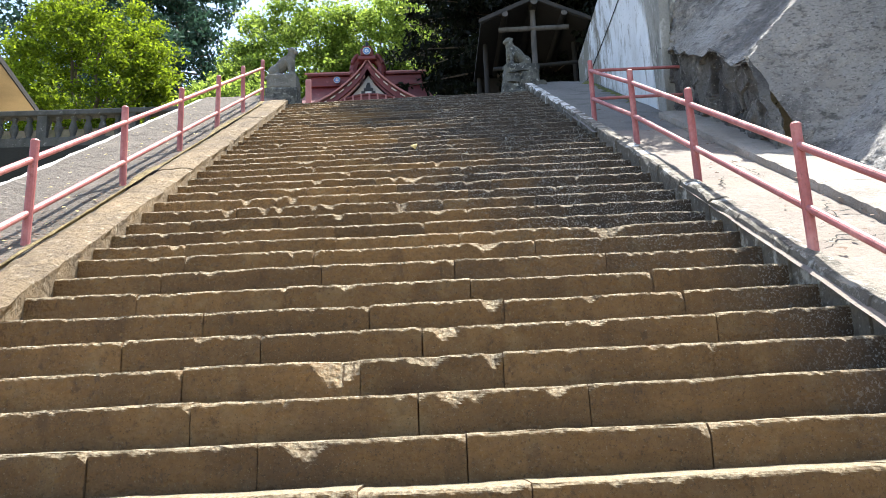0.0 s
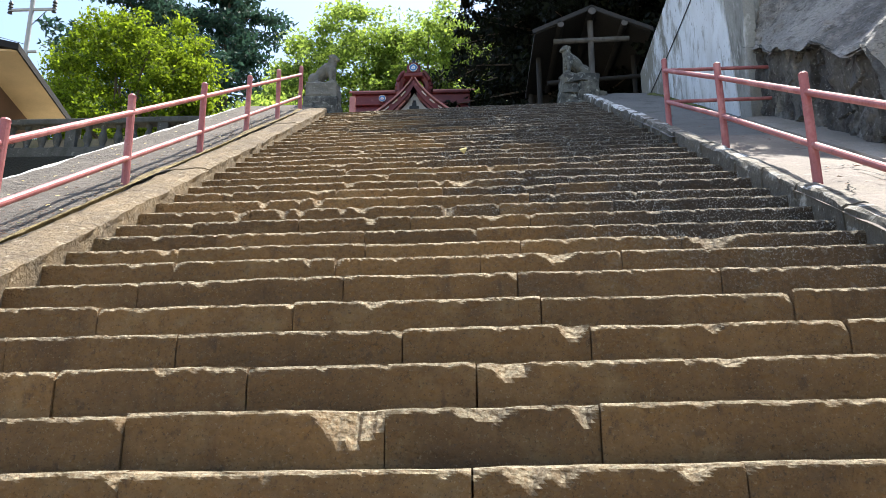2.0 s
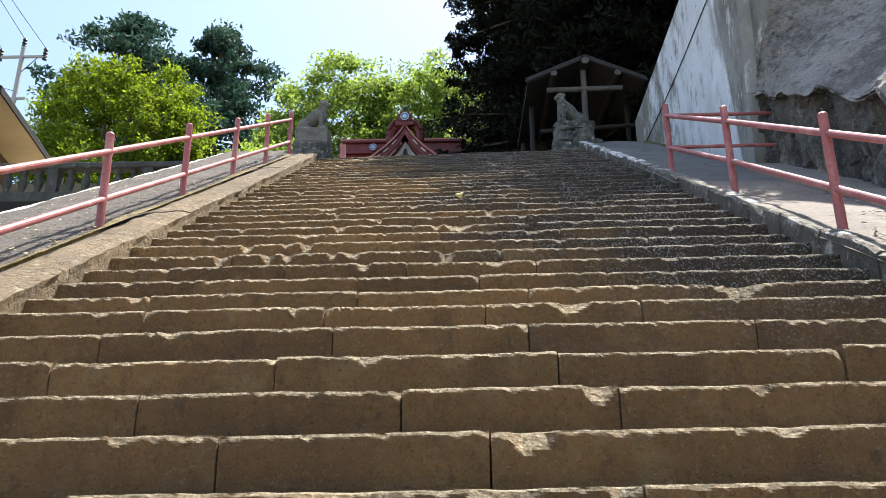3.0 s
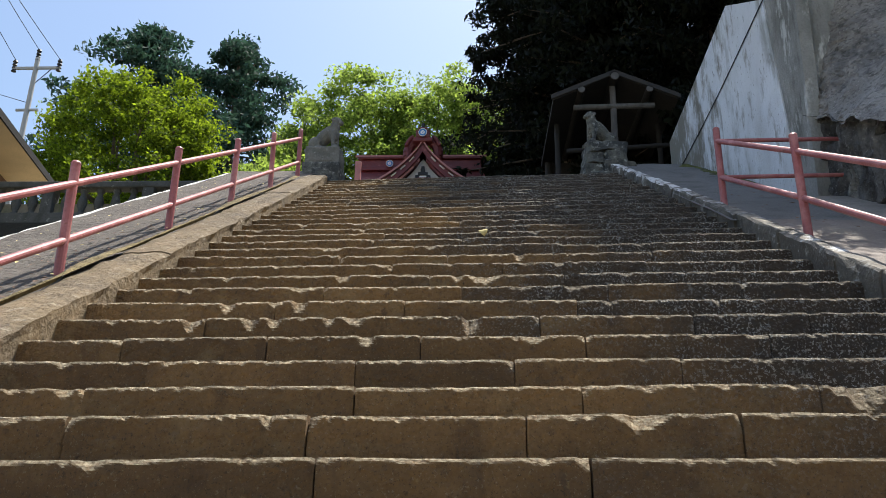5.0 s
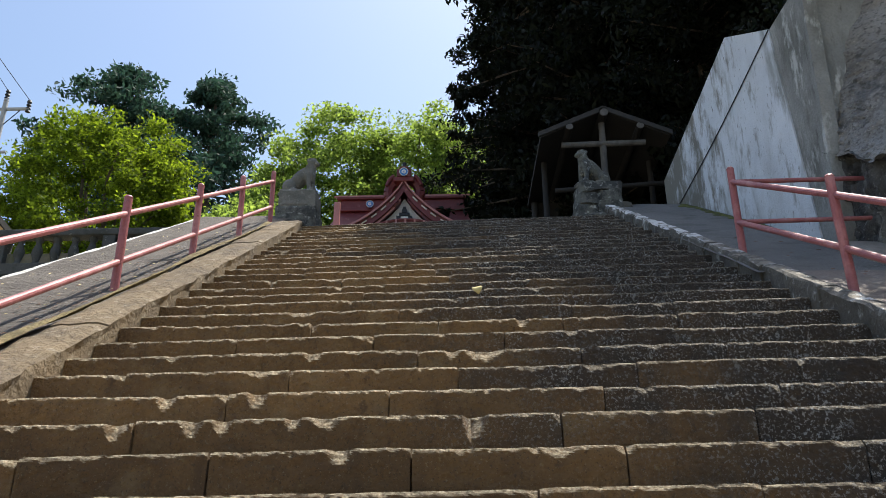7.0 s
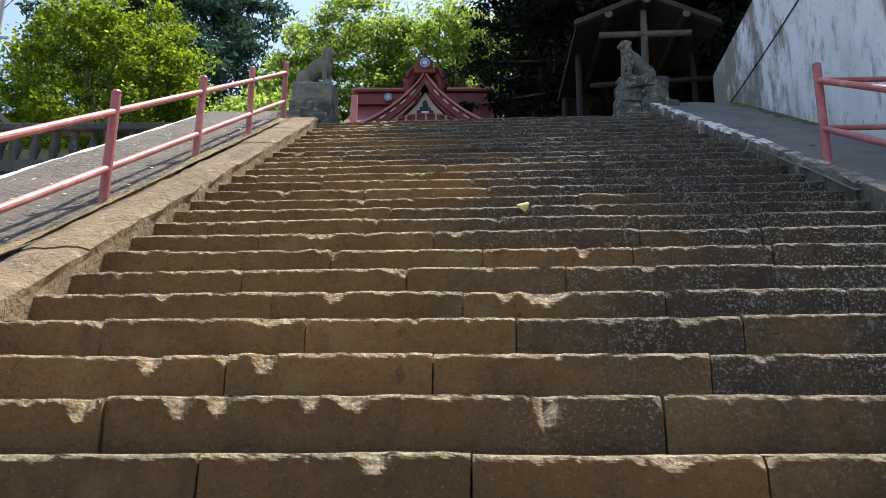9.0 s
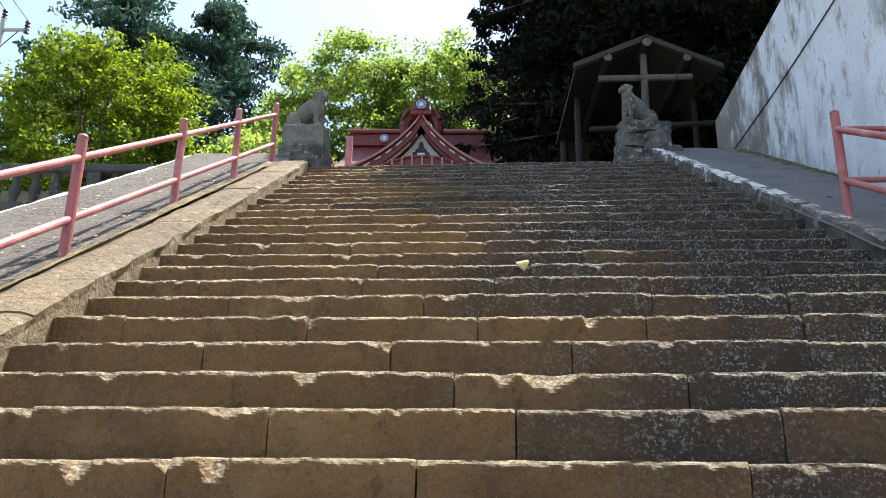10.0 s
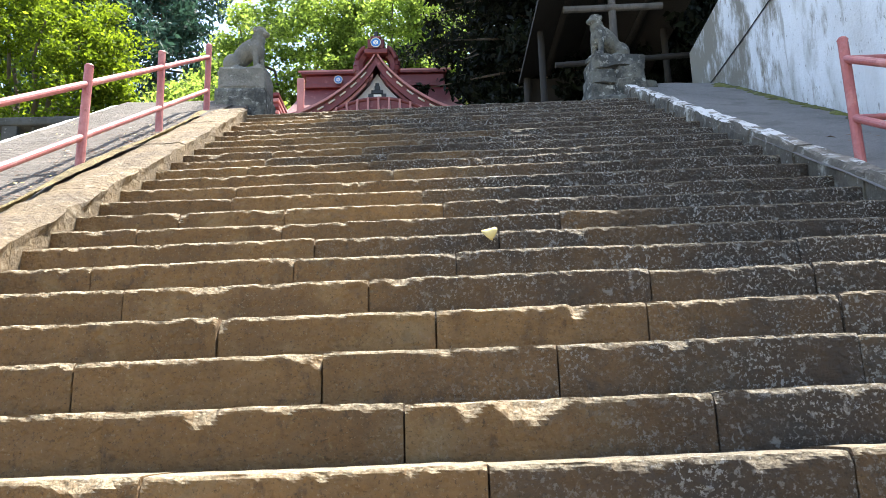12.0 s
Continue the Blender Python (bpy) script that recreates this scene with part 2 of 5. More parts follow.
def old_end(m):
    """The older far end of the wall: the white coat worn to grey-brown render in ragged patches."""
    nt = m.node_tree
    nodes, links = nt.nodes, nt.links
    bsdf = nodes["Principled BSDF"]
    geo, place, add = nodes.new("ShaderNodeNewGeometry"), nodes.new("ShaderNodeSeparateXYZ"), nodes.new("ShaderNodeMath")
    links.new(geo.outputs["Position"], place.inputs[0])
    tx = nodes.new("ShaderNodeTexNoise")
    tx.inputs["Scale"].default_value, tx.inputs["Detail"].default_value, tx.inputs["Roughness"].default_value = 2.2, 9.0, 0.72
    mp = nodes.new("ShaderNodeMapping")
    mp.inputs["Scale"].default_value = (1, 1.3, 0.55)
    links.new(geo.outputs["Position"], mp.inputs["Vector"])
    links.new(mp.outputs[0], tx.inputs["Vector"])
    far_end = nodes.new("ShaderNodeMapRange")
    for key, v in (("From Min", 11.7), ("From Max", 15.4), ("To Min", -0.12), ("To Max", 0.13)):
        far_end.inputs[key].default_value = v
    links.new(place.outputs["Y"], far_end.inputs["Value"])
    links.new(tx.outputs["Fac"], add.inputs[0])
    links.new(far_end.outputs[0], add.inputs[1])
    edge = nodes.new("ShaderNodeMapRange")
    edge.inputs["From Min"].default_value, edge.inputs["From Max"].default_value = 0.47, 0.60
    links.new(add.outputs[0], edge.inputs["Value"])
    mix = nodes.new("ShaderNodeMix")
    mix.data_type = "RGBA"
    links.new(edge.outputs[0], mix.inputs[0])
    links.new(bsdf.inputs["Base Color"].links[0].from_socket, mix.inputs[6])
    mix.inputs[7].default_value = (0.21, 0.20, 0.17, 1)
    links.new(mix.outputs[2], bsdf.inputs["Base Color"])


old_end(PLASTER)
# Near black: the shadow under the balustrade is put into the wall colour.
DARK_WALL = mat("shade_dark_stone", (0.026, 0.026, 0.022), 0.9, spots=(((0.02, 0.022, 0.018), 3.0, 0.45, 0.62, 0.8, (1, 1, 1)),), bump=0.02)
ROCK = mat("cliff_rock", (0.33, 0.315, 0.295), 0.92, spots=(
    # These dark patches stand in for dappled tree shade on the slope.
    ((0.10, 0.098, 0.098), 1.1, 0.50, 0.58, 0.8, (1, 1, 1)),
    ((0.46, 0.42, 0.37), 2.2, 0.55, 0.68, 0.6, (1, 1, 1)),
    ((0.07, 0.068, 0.066), 6.0, 0.55, 0.66, 0.75, (1, 1, 1.8)),
    ((0.08, 0.076, 0.072), 26.0, 0.54, 0.64, 0.7, (1, 1, 1.6)),
    ((0.60, 0.57, 0.52), 34.0, 0.60, 0.68, 0.7, (1, 1, 1.6))), bump=0.05, bump_scale=14.0)
# Dark rock, with the shade under the lip also put into its colour.
ROCK_DARK = mat("dark_shaded_rock", (0.15, 0.145, 0.135), 0.92, spots=(
    ((0.035, 0.034, 0.034), 2.2, 0.46, 0.60, 0.8, (1, 1, 0.5)),
    ((0.40, 0.39, 0.35), 2.6, 0.53, 0.66, 0.75, (1, 1, 0.5)),
    ((0.42, 0.42, 0.38), 24.0, 0.60, 0.68, 0.7, (1, 1, 1)),
    ((0.03, 0.03, 0.028), 14.0, 0.56, 0.66, 0.7, (1, 1, 0.6))), bump=0.05, bump_scale=14.0)
CARVED = mat("grey_carved_stone", (0.19, 0.185, 0.16), 0.92, spots=(
    ((0.10, 0.10, 0.085), 5.0, 0.48, 0.66, 0.7, (1, 1, 1)),
    ((0.42, 0.42, 0.37), 14.0, 0.58, 0.70, 0.6, (1, 1, 1))), bump=0.012, bump_scale=30.0)
PLINTH = mat("lichen_plinth_stone", (0.145, 0.145, 0.125), 0.92, spots=(
    ((0.045, 0.047, 0.045), 5.0, 0.46, 0.58, 0.9, (1, 1, 1)),
    ((0.50, 0.51, 0.46), 12.0, 0.56, 0.68, 0.7, (1, 1, 1)),
    ((0.07, 0.065, 0.06), 22.0, 0.60, 0.70, 0.7, (1, 1, 1))), bump=0.016, bump_scale=22.0, random_obj=0.15)
RAIL = mat("faded_red_paint", (0.36, 0.115, 0.115), 0.5, spots=(
    ((0.56, 0.28, 0.26), 3.0, 0.50, 0.68, 0.7, (1, 1, 1)),
    ((0.20, 0.065, 0.045), 18.0, 0.60, 0.70, 0.8, (1, 1, 1)),
    ((0.55, 0.40, 0.36), 40.0, 0.66, 0.72, 0.6, (1, 1, 1))), bump=0.002, bump_scale=60.0, vary=0.08)
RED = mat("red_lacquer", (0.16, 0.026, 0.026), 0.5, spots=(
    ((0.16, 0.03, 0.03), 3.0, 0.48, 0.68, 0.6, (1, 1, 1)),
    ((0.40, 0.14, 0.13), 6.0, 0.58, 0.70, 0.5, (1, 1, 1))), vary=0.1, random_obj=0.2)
# Paler red: sunlight on the gate's left edges is put into this paint.
PINK = mat("sunlit_pale_red_paint", (0.46, 0.20, 0.185), 0.6, spots=(
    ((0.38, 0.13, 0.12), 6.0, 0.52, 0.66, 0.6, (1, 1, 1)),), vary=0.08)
CREAM = mat("cream_paint", (0.66, 0.60, 0.50), 0.7, vary=0.08)
GABLE_WHITE = mat("grey_white_plaster", (0.62, 0.61, 0.62), 0.8, vary=0.08)
BLUE = mat("blue_enamel", (0.06, 0.22, 0.55), 0.4, vary=0.04, grain=0)
WHITE = mat("white_paint", (0.80, 0.80, 0.78), 0.6, vary=0.04, grain=0)
BLACK = mat("black_iron", (0.02, 0.02, 0.022), 0.5, vary=0.1, grain=0)
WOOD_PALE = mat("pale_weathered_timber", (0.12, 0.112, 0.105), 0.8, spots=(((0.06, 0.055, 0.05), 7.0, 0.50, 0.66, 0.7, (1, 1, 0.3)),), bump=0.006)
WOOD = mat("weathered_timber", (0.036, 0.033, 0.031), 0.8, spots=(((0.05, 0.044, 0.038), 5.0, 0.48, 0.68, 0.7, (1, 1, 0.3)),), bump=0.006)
# Near black, so that the shed's inner shade sits in the timber colour.
WOOD_DARK = mat("shade_dark_timber", (0.018, 0.015, 0.013), 0.8, spots=(((0.03, 0.025, 0.02), 4.0, 0.48, 0.68, 0.6, (1, 1, 0.3)),), bump=0.006)
TILE = mat("dark_roof_sheet", (0.014, 0.013, 0.013), 0.95, vary=0.15)
SOFFIT = mat("tan_soffit_board", (0.62, 0.47, 0.28), 0.7, vary=0.06)
HOUSE_WALL = mat("brown_house_wall", (0.12, 0.07, 0.048), 0.8, vary=0.1)
EARTH = mat("dry_earth", (0.22, 0.19, 0.14), 0.95, spots=(((0.10, 0.11, 0.05), 1.2, 0.48, 0.62, 0.7, (1, 1, 1)),), bump=0.03, bump_scale=8.0)
PAVING = mat("plaza_stone", (0.36, 0.31, 0.22), 0.92, spots=(((0.20, 0.17, 0.12), 3.0, 0.5, 0.68, 0.6, (1, 1, 1)),), bump=0.01)
# Base colour lowered for the shade in which the balustrade stands.
BALUSTRADE = mat("mossy_shaded_stone", (0.085, 0.086, 0.08), 0.92, spots=(
    ((0.05, 0.052, 0.045), 6.0, 0.46, 0.62, 0.85, (1, 1, 0.5)),
    ((0.34, 0.34, 0.31), 12.0, 0.60, 0.70, 0.5, (1, 1, 1))), bump=0.01)
BARK = mat("tree_bark", (0.12, 0.095, 0.07), 0.95, vary=0.2, vary_scale=3.0, bump=0.03, bump_scale=12.0)
MOSS = mat("green_moss", (0.12, 0.13, 0.03), 0.98, spots=(((0.05, 0.05, 0.04), 6.0, 0.48, 0.60, 0.8, (1, 1, 1)),), vary=0.25, vary_scale=8.0, bump=0.02, bump_scale=40.0)
CONCRETE_POLE = mat("pole_concrete", (0.42, 0.42, 0.41), 0.85, vary=0.06)
MOSS_DRY = mat("dry_moss", (0.20, 0.155, 0.07), 0.98, vary=0.25, vary_scale=7.0, bump=0.02, bump_scale=40.0)
DRY_LEAF = mat("dry_brown_leaf", (0.17, 0.10, 0.06), 0.85, vary=0.2, island=0.5)
LEAF_DRY = mat("dry_yellow_leaf", (0.58, 0.47, 0.19), 0.8, vary=0.08)

LEAF_YELLOW = leaf_mat("yellow_green_leaf", (0.075, 0.135, 0.014), (0.30, 0.44, 0.028), 0.5, 0.65, (1.2, 1.1, 0.8))
LEAF_LIGHT = leaf_mat("light_green_leaf", (0.095, 0.16, 0.035), (0.40, 0.58, 0.11), 0.55, 0.6, (1.2, 1.1, 0.9))
LEAF_PINE = leaf_mat("blue_green_needles", (0.035, 0.07, 0.048), (0.06, 0.12, 0.07), 0.3, 0.5, (1.2, 1.3, 1.4))
# Near black: the deep shade among the cedars is put into this leaf colour.
LEAF_DARK = leaf_mat("shade_dark_foliage", (0.006, 0.009, 0.0045), (0.012, 0.02, 0.005), 0.2, 0.5, (1.4, 1.4, 1.1))


# ---- mesh helpers ----
def part(name, bm, material, parent=None, label="", smooth=False):
    """Links a bmesh as one mesh object, under a thing where one is given."""
    me = bpy.data.meshes.new(name)
    bm.to_mesh(me)
    bm.free()
    if smooth:
        me.shade_smooth()
    me.materials.append(material)
    ob = new(name, me)
    if parent:
        ob.parent = parent
    if label:
        ob["label"] = label
    return ob


def sheet(name, verts, faces, material, parent=None, label="", smooth=False):
    me = bpy.data.meshes.new(name)
    me.from_pydata(verts, [], faces)
    me.update()
    if smooth:
        me.shade_smooth()
    me.materials.append(material)
    ob = new(name, me)
    if parent:
        ob.parent = parent
    if label:
        ob["label"] = label
    return ob


GROUPS = {"cedar_tree": "cedars behind the shed", "cherry_tree": "green trees behind the gate", "pine_tree": "conifers on the skyline", "handrail": "handrails of the steps",
          "statue_plinth": "plinths at the head of the steps", "cliff_shrub": "shrubs on the cliff top", "creeper": "creepers on the wall"}


def thing(name, label, category, at=(0, 0, 0), group="", kind=""):
    ob = new(name)
    ob.location = at
    group = group or GROUPS.get(name, "")
    ob.empty_display_size = 0.1
    return tagged(ob, label, category, group, kind)


def box(bm, x0, x1, y0, y1, z0, z1, bevel=0.0, turn=None):
    made = bmesh.ops.create_cube(bm, size=1.0)["verts"]
    for v in made:
        v.co = Vector(((x0 + x1) / 2 + v.co.x * (x1 - x0), (y0 + y1) / 2 + v.co.y * (y1 - y0), (z0 + z1) / 2 + v.co.z * (z1 - z0)))
    if bevel:
        edges = list({e for v in made for e in v.link_edges})
        out = bmesh.ops.bevel(bm, geom=edges, offset=bevel, segments=2, affect="EDGES", profile=0.5)
        made = out["verts"]
    if turn:
        for v in made:
            v.co = turn @ v.co
    return made


def boxed(x0, x1, y0, y1, z0, z1, bevel=0.0):
    bm = bmesh.new()
    box(bm, x0, x1, y0, y1, z0, z1, bevel)
    return bm


def tube(bm, a, b, r0, r1=None, seg=10, caps=True):
    a, b = Vector(a), Vector(b)
    r1 = r0 if r1 is None else r1
    m = Matrix.Translation((a + b) / 2) @ (b - a).to_track_quat("Z", "Y").to_matrix().to_4x4()
    return bmesh.ops.create_cone(bm, cap_ends=caps, segments=seg, radius1=r0, radius2=r1, depth=(b - a).length, matrix=m)["verts"]


def ball(bm, c, r, u=16, v=10, turn=None):
    m = Matrix.Translation(c) @ (turn or Matrix.Identity(4)) @ Matrix.Diagonal((*r, 1))
    return bmesh.ops.create_uvsphere(bm, u_segments=u, v_segments=v, radius=1.0, matrix=m)["verts"]


def extruded(outline, axis, lo, hi):
    """A prism: outline of 2D points in the two other axes, pulled along one axis."""
    bm = bmesh.new()
    rings = []
    for d in (lo, hi):
        ring = []
        for p, q in outline:
            co = {"x": (d, p, q), "y": (p, d, q), "z": (p, q, d)}[axis]
            ring.append(bm.verts.new(co))
        rings.append(ring)
    n = len(outline)
    for i in range(n):
        bm.faces.new((rings[0][i], rings[0][(i + 1) % n], rings[1][(i + 1) % n], rings[1][i]))
    bm.faces.new(rings[0][::-1])
    bm.faces.new(rings[1])
    bmesh.ops.recalc_face_normals(bm, faces=bm.faces)
    return bm


def grid_mesh(name, rows, material, parent=None, label="", smooth=True):
    """A surface through a rectangular array of points."""
    ny, nx = len(rows), len(rows[0])
    verts = [p for r in rows for p in r]
    faces = [(j * nx + i, j * nx + i + 1, (j + 1) * nx + i + 1, (j + 1) * nx + i) for j in range(ny - 1) for i in range(nx - 1)]
    return sheet(name, verts, faces, material, parent, label, smooth)


def n3(x, y, z, s=1.0):
    return noise.noise(Vector((x * s, y * s, z * s)))


def fbm(x, y, z, s=1.0):
    return n3(x, y, z, s) + 0.5 * n3(x, y, z, s * 2.1) + 0.25 * n3(x, y, z, s * 4.3)


# ---- the slope of the stairs ----
SLOPE, BASE = 0.577, -0.372


def line_z(y, h=0.0):
    return BASE + SLOPE * y + h


GROUND = 0.05
NOSINGS = [1.04, 1.35, 1.66, 1.97, 2.28, 2.59, 2.90, 3.21, 3.53, 3.85, 4.18, 4.49, 4.81, 5.15, 5.47, 5.73, 6.03, 6.34, 6.66, 6.95,
           7.28, 7.58, 7.89, 8.22, 8.54, 8.84, 9.13, 9.41, 9.69, 9.99, 10.31, 10.63, 10.92, 11.21, 11.50, 11.79, 12.09, 12.39,
           12.69, 12.99, 13.29, 13.58, 13.86]
TOP_Z = line_z(NOSINGS[-1])


def tilt(y):
    """How much the step stones rise towards the right, per metre."""
    k = min(1, max(0, (y - 7.0) / 6.8))
    return 0.011 + 0.014 * k


def right_edge(y):
    return 2.34 - 0.022 * y


LEFT_EDGE = -2.43

# ---- ground, landing, hillside ----
far = 900
ground = sheet("ground", [(-far, -far, 0), (far, -far, 0), (far, 0.5, 0), (-far, 0.5, 0), (far, far, 0), (-far, far, 0)], [(0, 1, 2, 3), (3, 2, 4, 5)], EARTH)
tagged(ground, "dry bare earth ground around the shrine hill", "ground", kind="structure")
plaza = part("pavement", boxed(-6, 6, -6, 1.3, -0.2, GROUND, 0.01), PAVING)
tagged(plaza, "flat stone paving at the foot of the steps", "paving", kind="structure")
landing = part("landing", boxed(-14, 9, 14.9, 60, 5.0, TOP_Z - 0.004), EARTH)
tagged(landing, "bare earth terrace at the head of the steps", "terrace", kind="structure")

# ---- the stone steps ----
JOINTS = {7: (-1.35, -0.69, 0.13), 8: (-1.05, -0.06, 0.69), 9: (-1.19, -0.34, 0.35, 1.37), 10: (-1.61, -0.89, -0.04, 1.53),
          11: (-2.0, -1.28, -0.34, 0.43), 12: (-1.78, -0.87, 0.26, 1.39), 13: (-0.7, 0.18, 1.19), 14: (-1.7, -0.8, 0.0, 0.77),
          15: (-1.78, -0.67, 0.24, 1.17), 16: (-1.66, -0.72, -0.01, 0.72), 17: (-1.93, -1.21, -0.45, 0.35, 1.23), 18: (-1.64, 0.16, 0.97, 1.57),
          19: (-0.59, 0.4, 1.21), 20: (-1.97, -1.13, -0.27, 0.64, 1.45), 21: (-1.35, -0.49, 0.41, 1.2), 22: (-1.59, -0.77, 0.01, 1.02), 23: (-2.1, -1.21, -0.39, 0.41, 1.15),
          24: (-1.7, -0.67, 0.52, 1.22), 25: (-1.97, -1.04, -0.29, 1.31), 26: (-0.99, -0.06, 1.36), 27: (-1.99, -1.21, 0.3, 1.36), 28: (-1.86, -1.25, -0.33, 0.69)}


# broken places of the edges: place along the step, half-width, depth
CHIPS = {7: ((-0.5, 0.1, 0.05),), 8: ((0.1, 0.1, 0.045), (0.55, 0.06, 0.04)), 9: ((-0.44, 0.15, 0.085), (0.30, 0.05, 0.06), (-0.02, 0.12, 0.04)),
         10: ((0.08, 0.09, 0.06),), 11: ((0.36, 0.07, 0.06),), 12: ((-0.5, 0.08, 0.03),), 14: ((0.42, 0.12, 0.05),), 15: ((1.35, 0.16, 0.07),),
         17: ((-0.72, 0.05, 0.05), (0.1, 0.08, 0.035)), 18: ((-1.71, 0.06, 0.06), (-1.4, 0.06, 0.05), (-1.27, 0.05, 0.05), (-0.97, 0.04, 0.05), (-0.83, 0.09, 0.035), (-0.2, 0.06, 0.08)),
         19: ((-1.62, 0.05, 0.06), (-1.2, 0.055, 0.06), (-1.33, 0.06, 0.025)), 20: ((-1.27, 0.13, 0.03), (0.12, 0.07, 0.03)), 21: ((-1.07, 0.06, 0.045), (-0.12, 0.12, 0.06), (-0.3, 0.05, 0.04)),
         23: ((0.15, 0.05, 0.05),), 24: ((-1.35, 0.14, 0.03),)}


def step_blocks(i):
    y = NOSINGS[i]
    rnd = random.Random(100 + i)
    if i in JOINTS:
        cuts = list(JOINTS[i])
        if cuts[0] - LEFT_EDGE > 1.7:
            cuts.insert(0, (cuts[0] + LEFT_EDGE) / 2 + rnd.uniform(-0.2, 0.2))
        if right_edge(y) - cuts[-1] > 1.7:
            cuts.append((cuts[-1] + right_edge(y)) / 2 + rnd.uniform(-0.2, 0.2))
    else:
        cuts, x = [], LEFT_EDGE + rnd.uniform(0.35, 1.1)
        while x < right_edge(y) - 0.35:
            cuts.append(x)
            x += rnd.uniform(0.6, 1.35)
    xs = [LEFT_EDGE - 0.1] + cuts + [right_edge(y) + 0.1]
    return list(zip(xs[:-1], xs[1:]))


def stone_block(i, x0, x1, parent):
    """One long stone of a step: rough riser, worn and chipped nosing, tread."""
    y0, lean = NOSINGS[i], tilt(NOSINGS[i])
    z0 = line_z(y0)
    below = z0 - (line_z(NOSINGS[i - 1]) if i else GROUND)
    depth = (NOSINGS[i + 1] - y0 if i + 1 < len(NOSINGS) else 0.9) + 0.12
    rnd = random.Random(i * 100 + int(x0 * 37))
    gap = 0.0015 + 0.0025 * rnd.random()
    a, b = x0 + gap, x1 - gap
    lift, push, tip = rnd.uniform(0.003, 0.016), rnd.uniform(-0.008, 0.008), rnd.uniform(-0.006, 0.006)
    near = 2.4 < y0 < 9.2
    n = max(6, int((b - a) / (0.0125 if near else 0.03)))
    # chips: place, half-width, depth
    chips = [(rnd.uniform(a, b), rnd.uniform(0.010, 0.05), rnd.uniform(0.009, 0.02)) for _ in range(int((b - a) * (11 if near else 5)) + 1)]
    if rnd.random() < 0.3:
        chips.append((rnd.uniform(a, b), rnd.uniform(0.03, 0.08), rnd.uniform(0.02, 0.034)))
    if rnd.random() < 0.5:
        chips.append((rnd.choice((a, b)), rnd.uniform(0.02, 0.06), rnd.uniform(0.02, 0.04)))
    chips += [c for c in CHIPS.get(i, ()) if a <= c[0] <= b]
    levels = (-0.006, -0.012, -0.019, -0.027, -0.036, -0.047, -0.060, -0.078, -0.10, -0.13, -0.16, -below - 0.03)
    rows = []
    for k in range(n + 1):
        x = a + (b - a) * k / n
        y = y0 + push
        z = z0 + lean * x + lift + tip * (x - (a + b) / 2) + 0.006 * n3(x, i * 3.1, 0, 2.0) + 0.003 * n3(x, i * 5.1, 4, 14.0)
        c = (0.0105 if near else 0.008) + 0.005 * n3(x, i * 1.7, 9, 9.0) + 0.005 * n3(x, i * 2.3, 5, 34.0)
        for cx, cw, cd in chips:
            u = abs(x - cx) / cw
            if u < 1:
                c = max(c, cd * (1 - u * u) * (1 + 0.45 * n3(x, i, 2, 24.0)))
        end = min(x - a, b - x)
        c += 0.006 * math.exp(-end / 0.010)
        c = max(0.004, c)
        side = 0.002 * math.exp(-end / 0.01)
        col = [(x, y + depth, z - 0.004), (x, y + 0.16, z + 0.002 * n3(x, i, 7, 6.0)), (x, y + max(0.07, c + 0.03), z), (x, y + c, z - 0.10 * c)]
        reach = c * (0.9 + 0.8 * (0.5 + 0.5 * n3(x, i, 1, 7.0)))
        for lv in levels:
            w = max(0.0, 1 + lv / max(reach, 0.008))
            col.append((x, y + c * w * (1 + 0.35 * min(1.0, 0.016 / c) * n3(x, lv * 1.3, i, 45.0)) + side + 0.0055 * fbm(x, i * 2.0, lv * 1.5, 6.0) + 0.003 * n3(x, i * 4.0, lv, 38.0), z + lv))
        rows.append(col)
    m = len(rows[0])
    verts = [p for r in rows for p in r]
    faces = [(j * m + q, j * m + q + 1, (j + 1) * m + q + 1, (j + 1) * m + q) for j in range(n) for q in range(m - 1)]
    first, last = len(verts), len(verts) + 1
    for r in (rows[0], rows[-1]):
        verts.append((r[0][0], r[0][1], r[-1][2]))
    faces.append(tuple(range(m)) + (first,))
    faces.append(tuple(range(n * m + m - 1, n * m - 1, -1)) + (last,))
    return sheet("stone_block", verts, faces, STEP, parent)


def stair_body():
    """The fill under the step stones."""
    outline = [(NOSINGS[0] + 0.25, -0.3)]
    for i, y in enumerate(NOSINGS):
        z = line_z(y) - 0.03
        outline += [(y + 0.2, z - (0.15 if i else 0.1)), (y + 0.2, z)]
    outline += [(16.0, TOP_Z - 0.03), (16.0, -0.3)]
    bm = bmesh.new()
    lo = [bm.verts.new((LEFT_EDGE - 0.05, y, z + tilt(y) * LEFT_EDGE)) for y, z in outline]
    hi = [bm.verts.new((2.3, y, z + tilt(y) * 2.3)) for y, z in outline]
    for k in range(len(outline)):
        q = (k + 1) % len(outline)
        bm.faces.new((lo[k], lo[q], hi[q], hi[k]))
    return bm


stairs = thing("stone_stairs", "long flight of worn tan stone steps with chipped edges", "steps", (0, 0, 0), kind="structure")
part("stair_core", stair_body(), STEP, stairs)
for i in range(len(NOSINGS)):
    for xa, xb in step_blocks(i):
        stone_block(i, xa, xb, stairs)


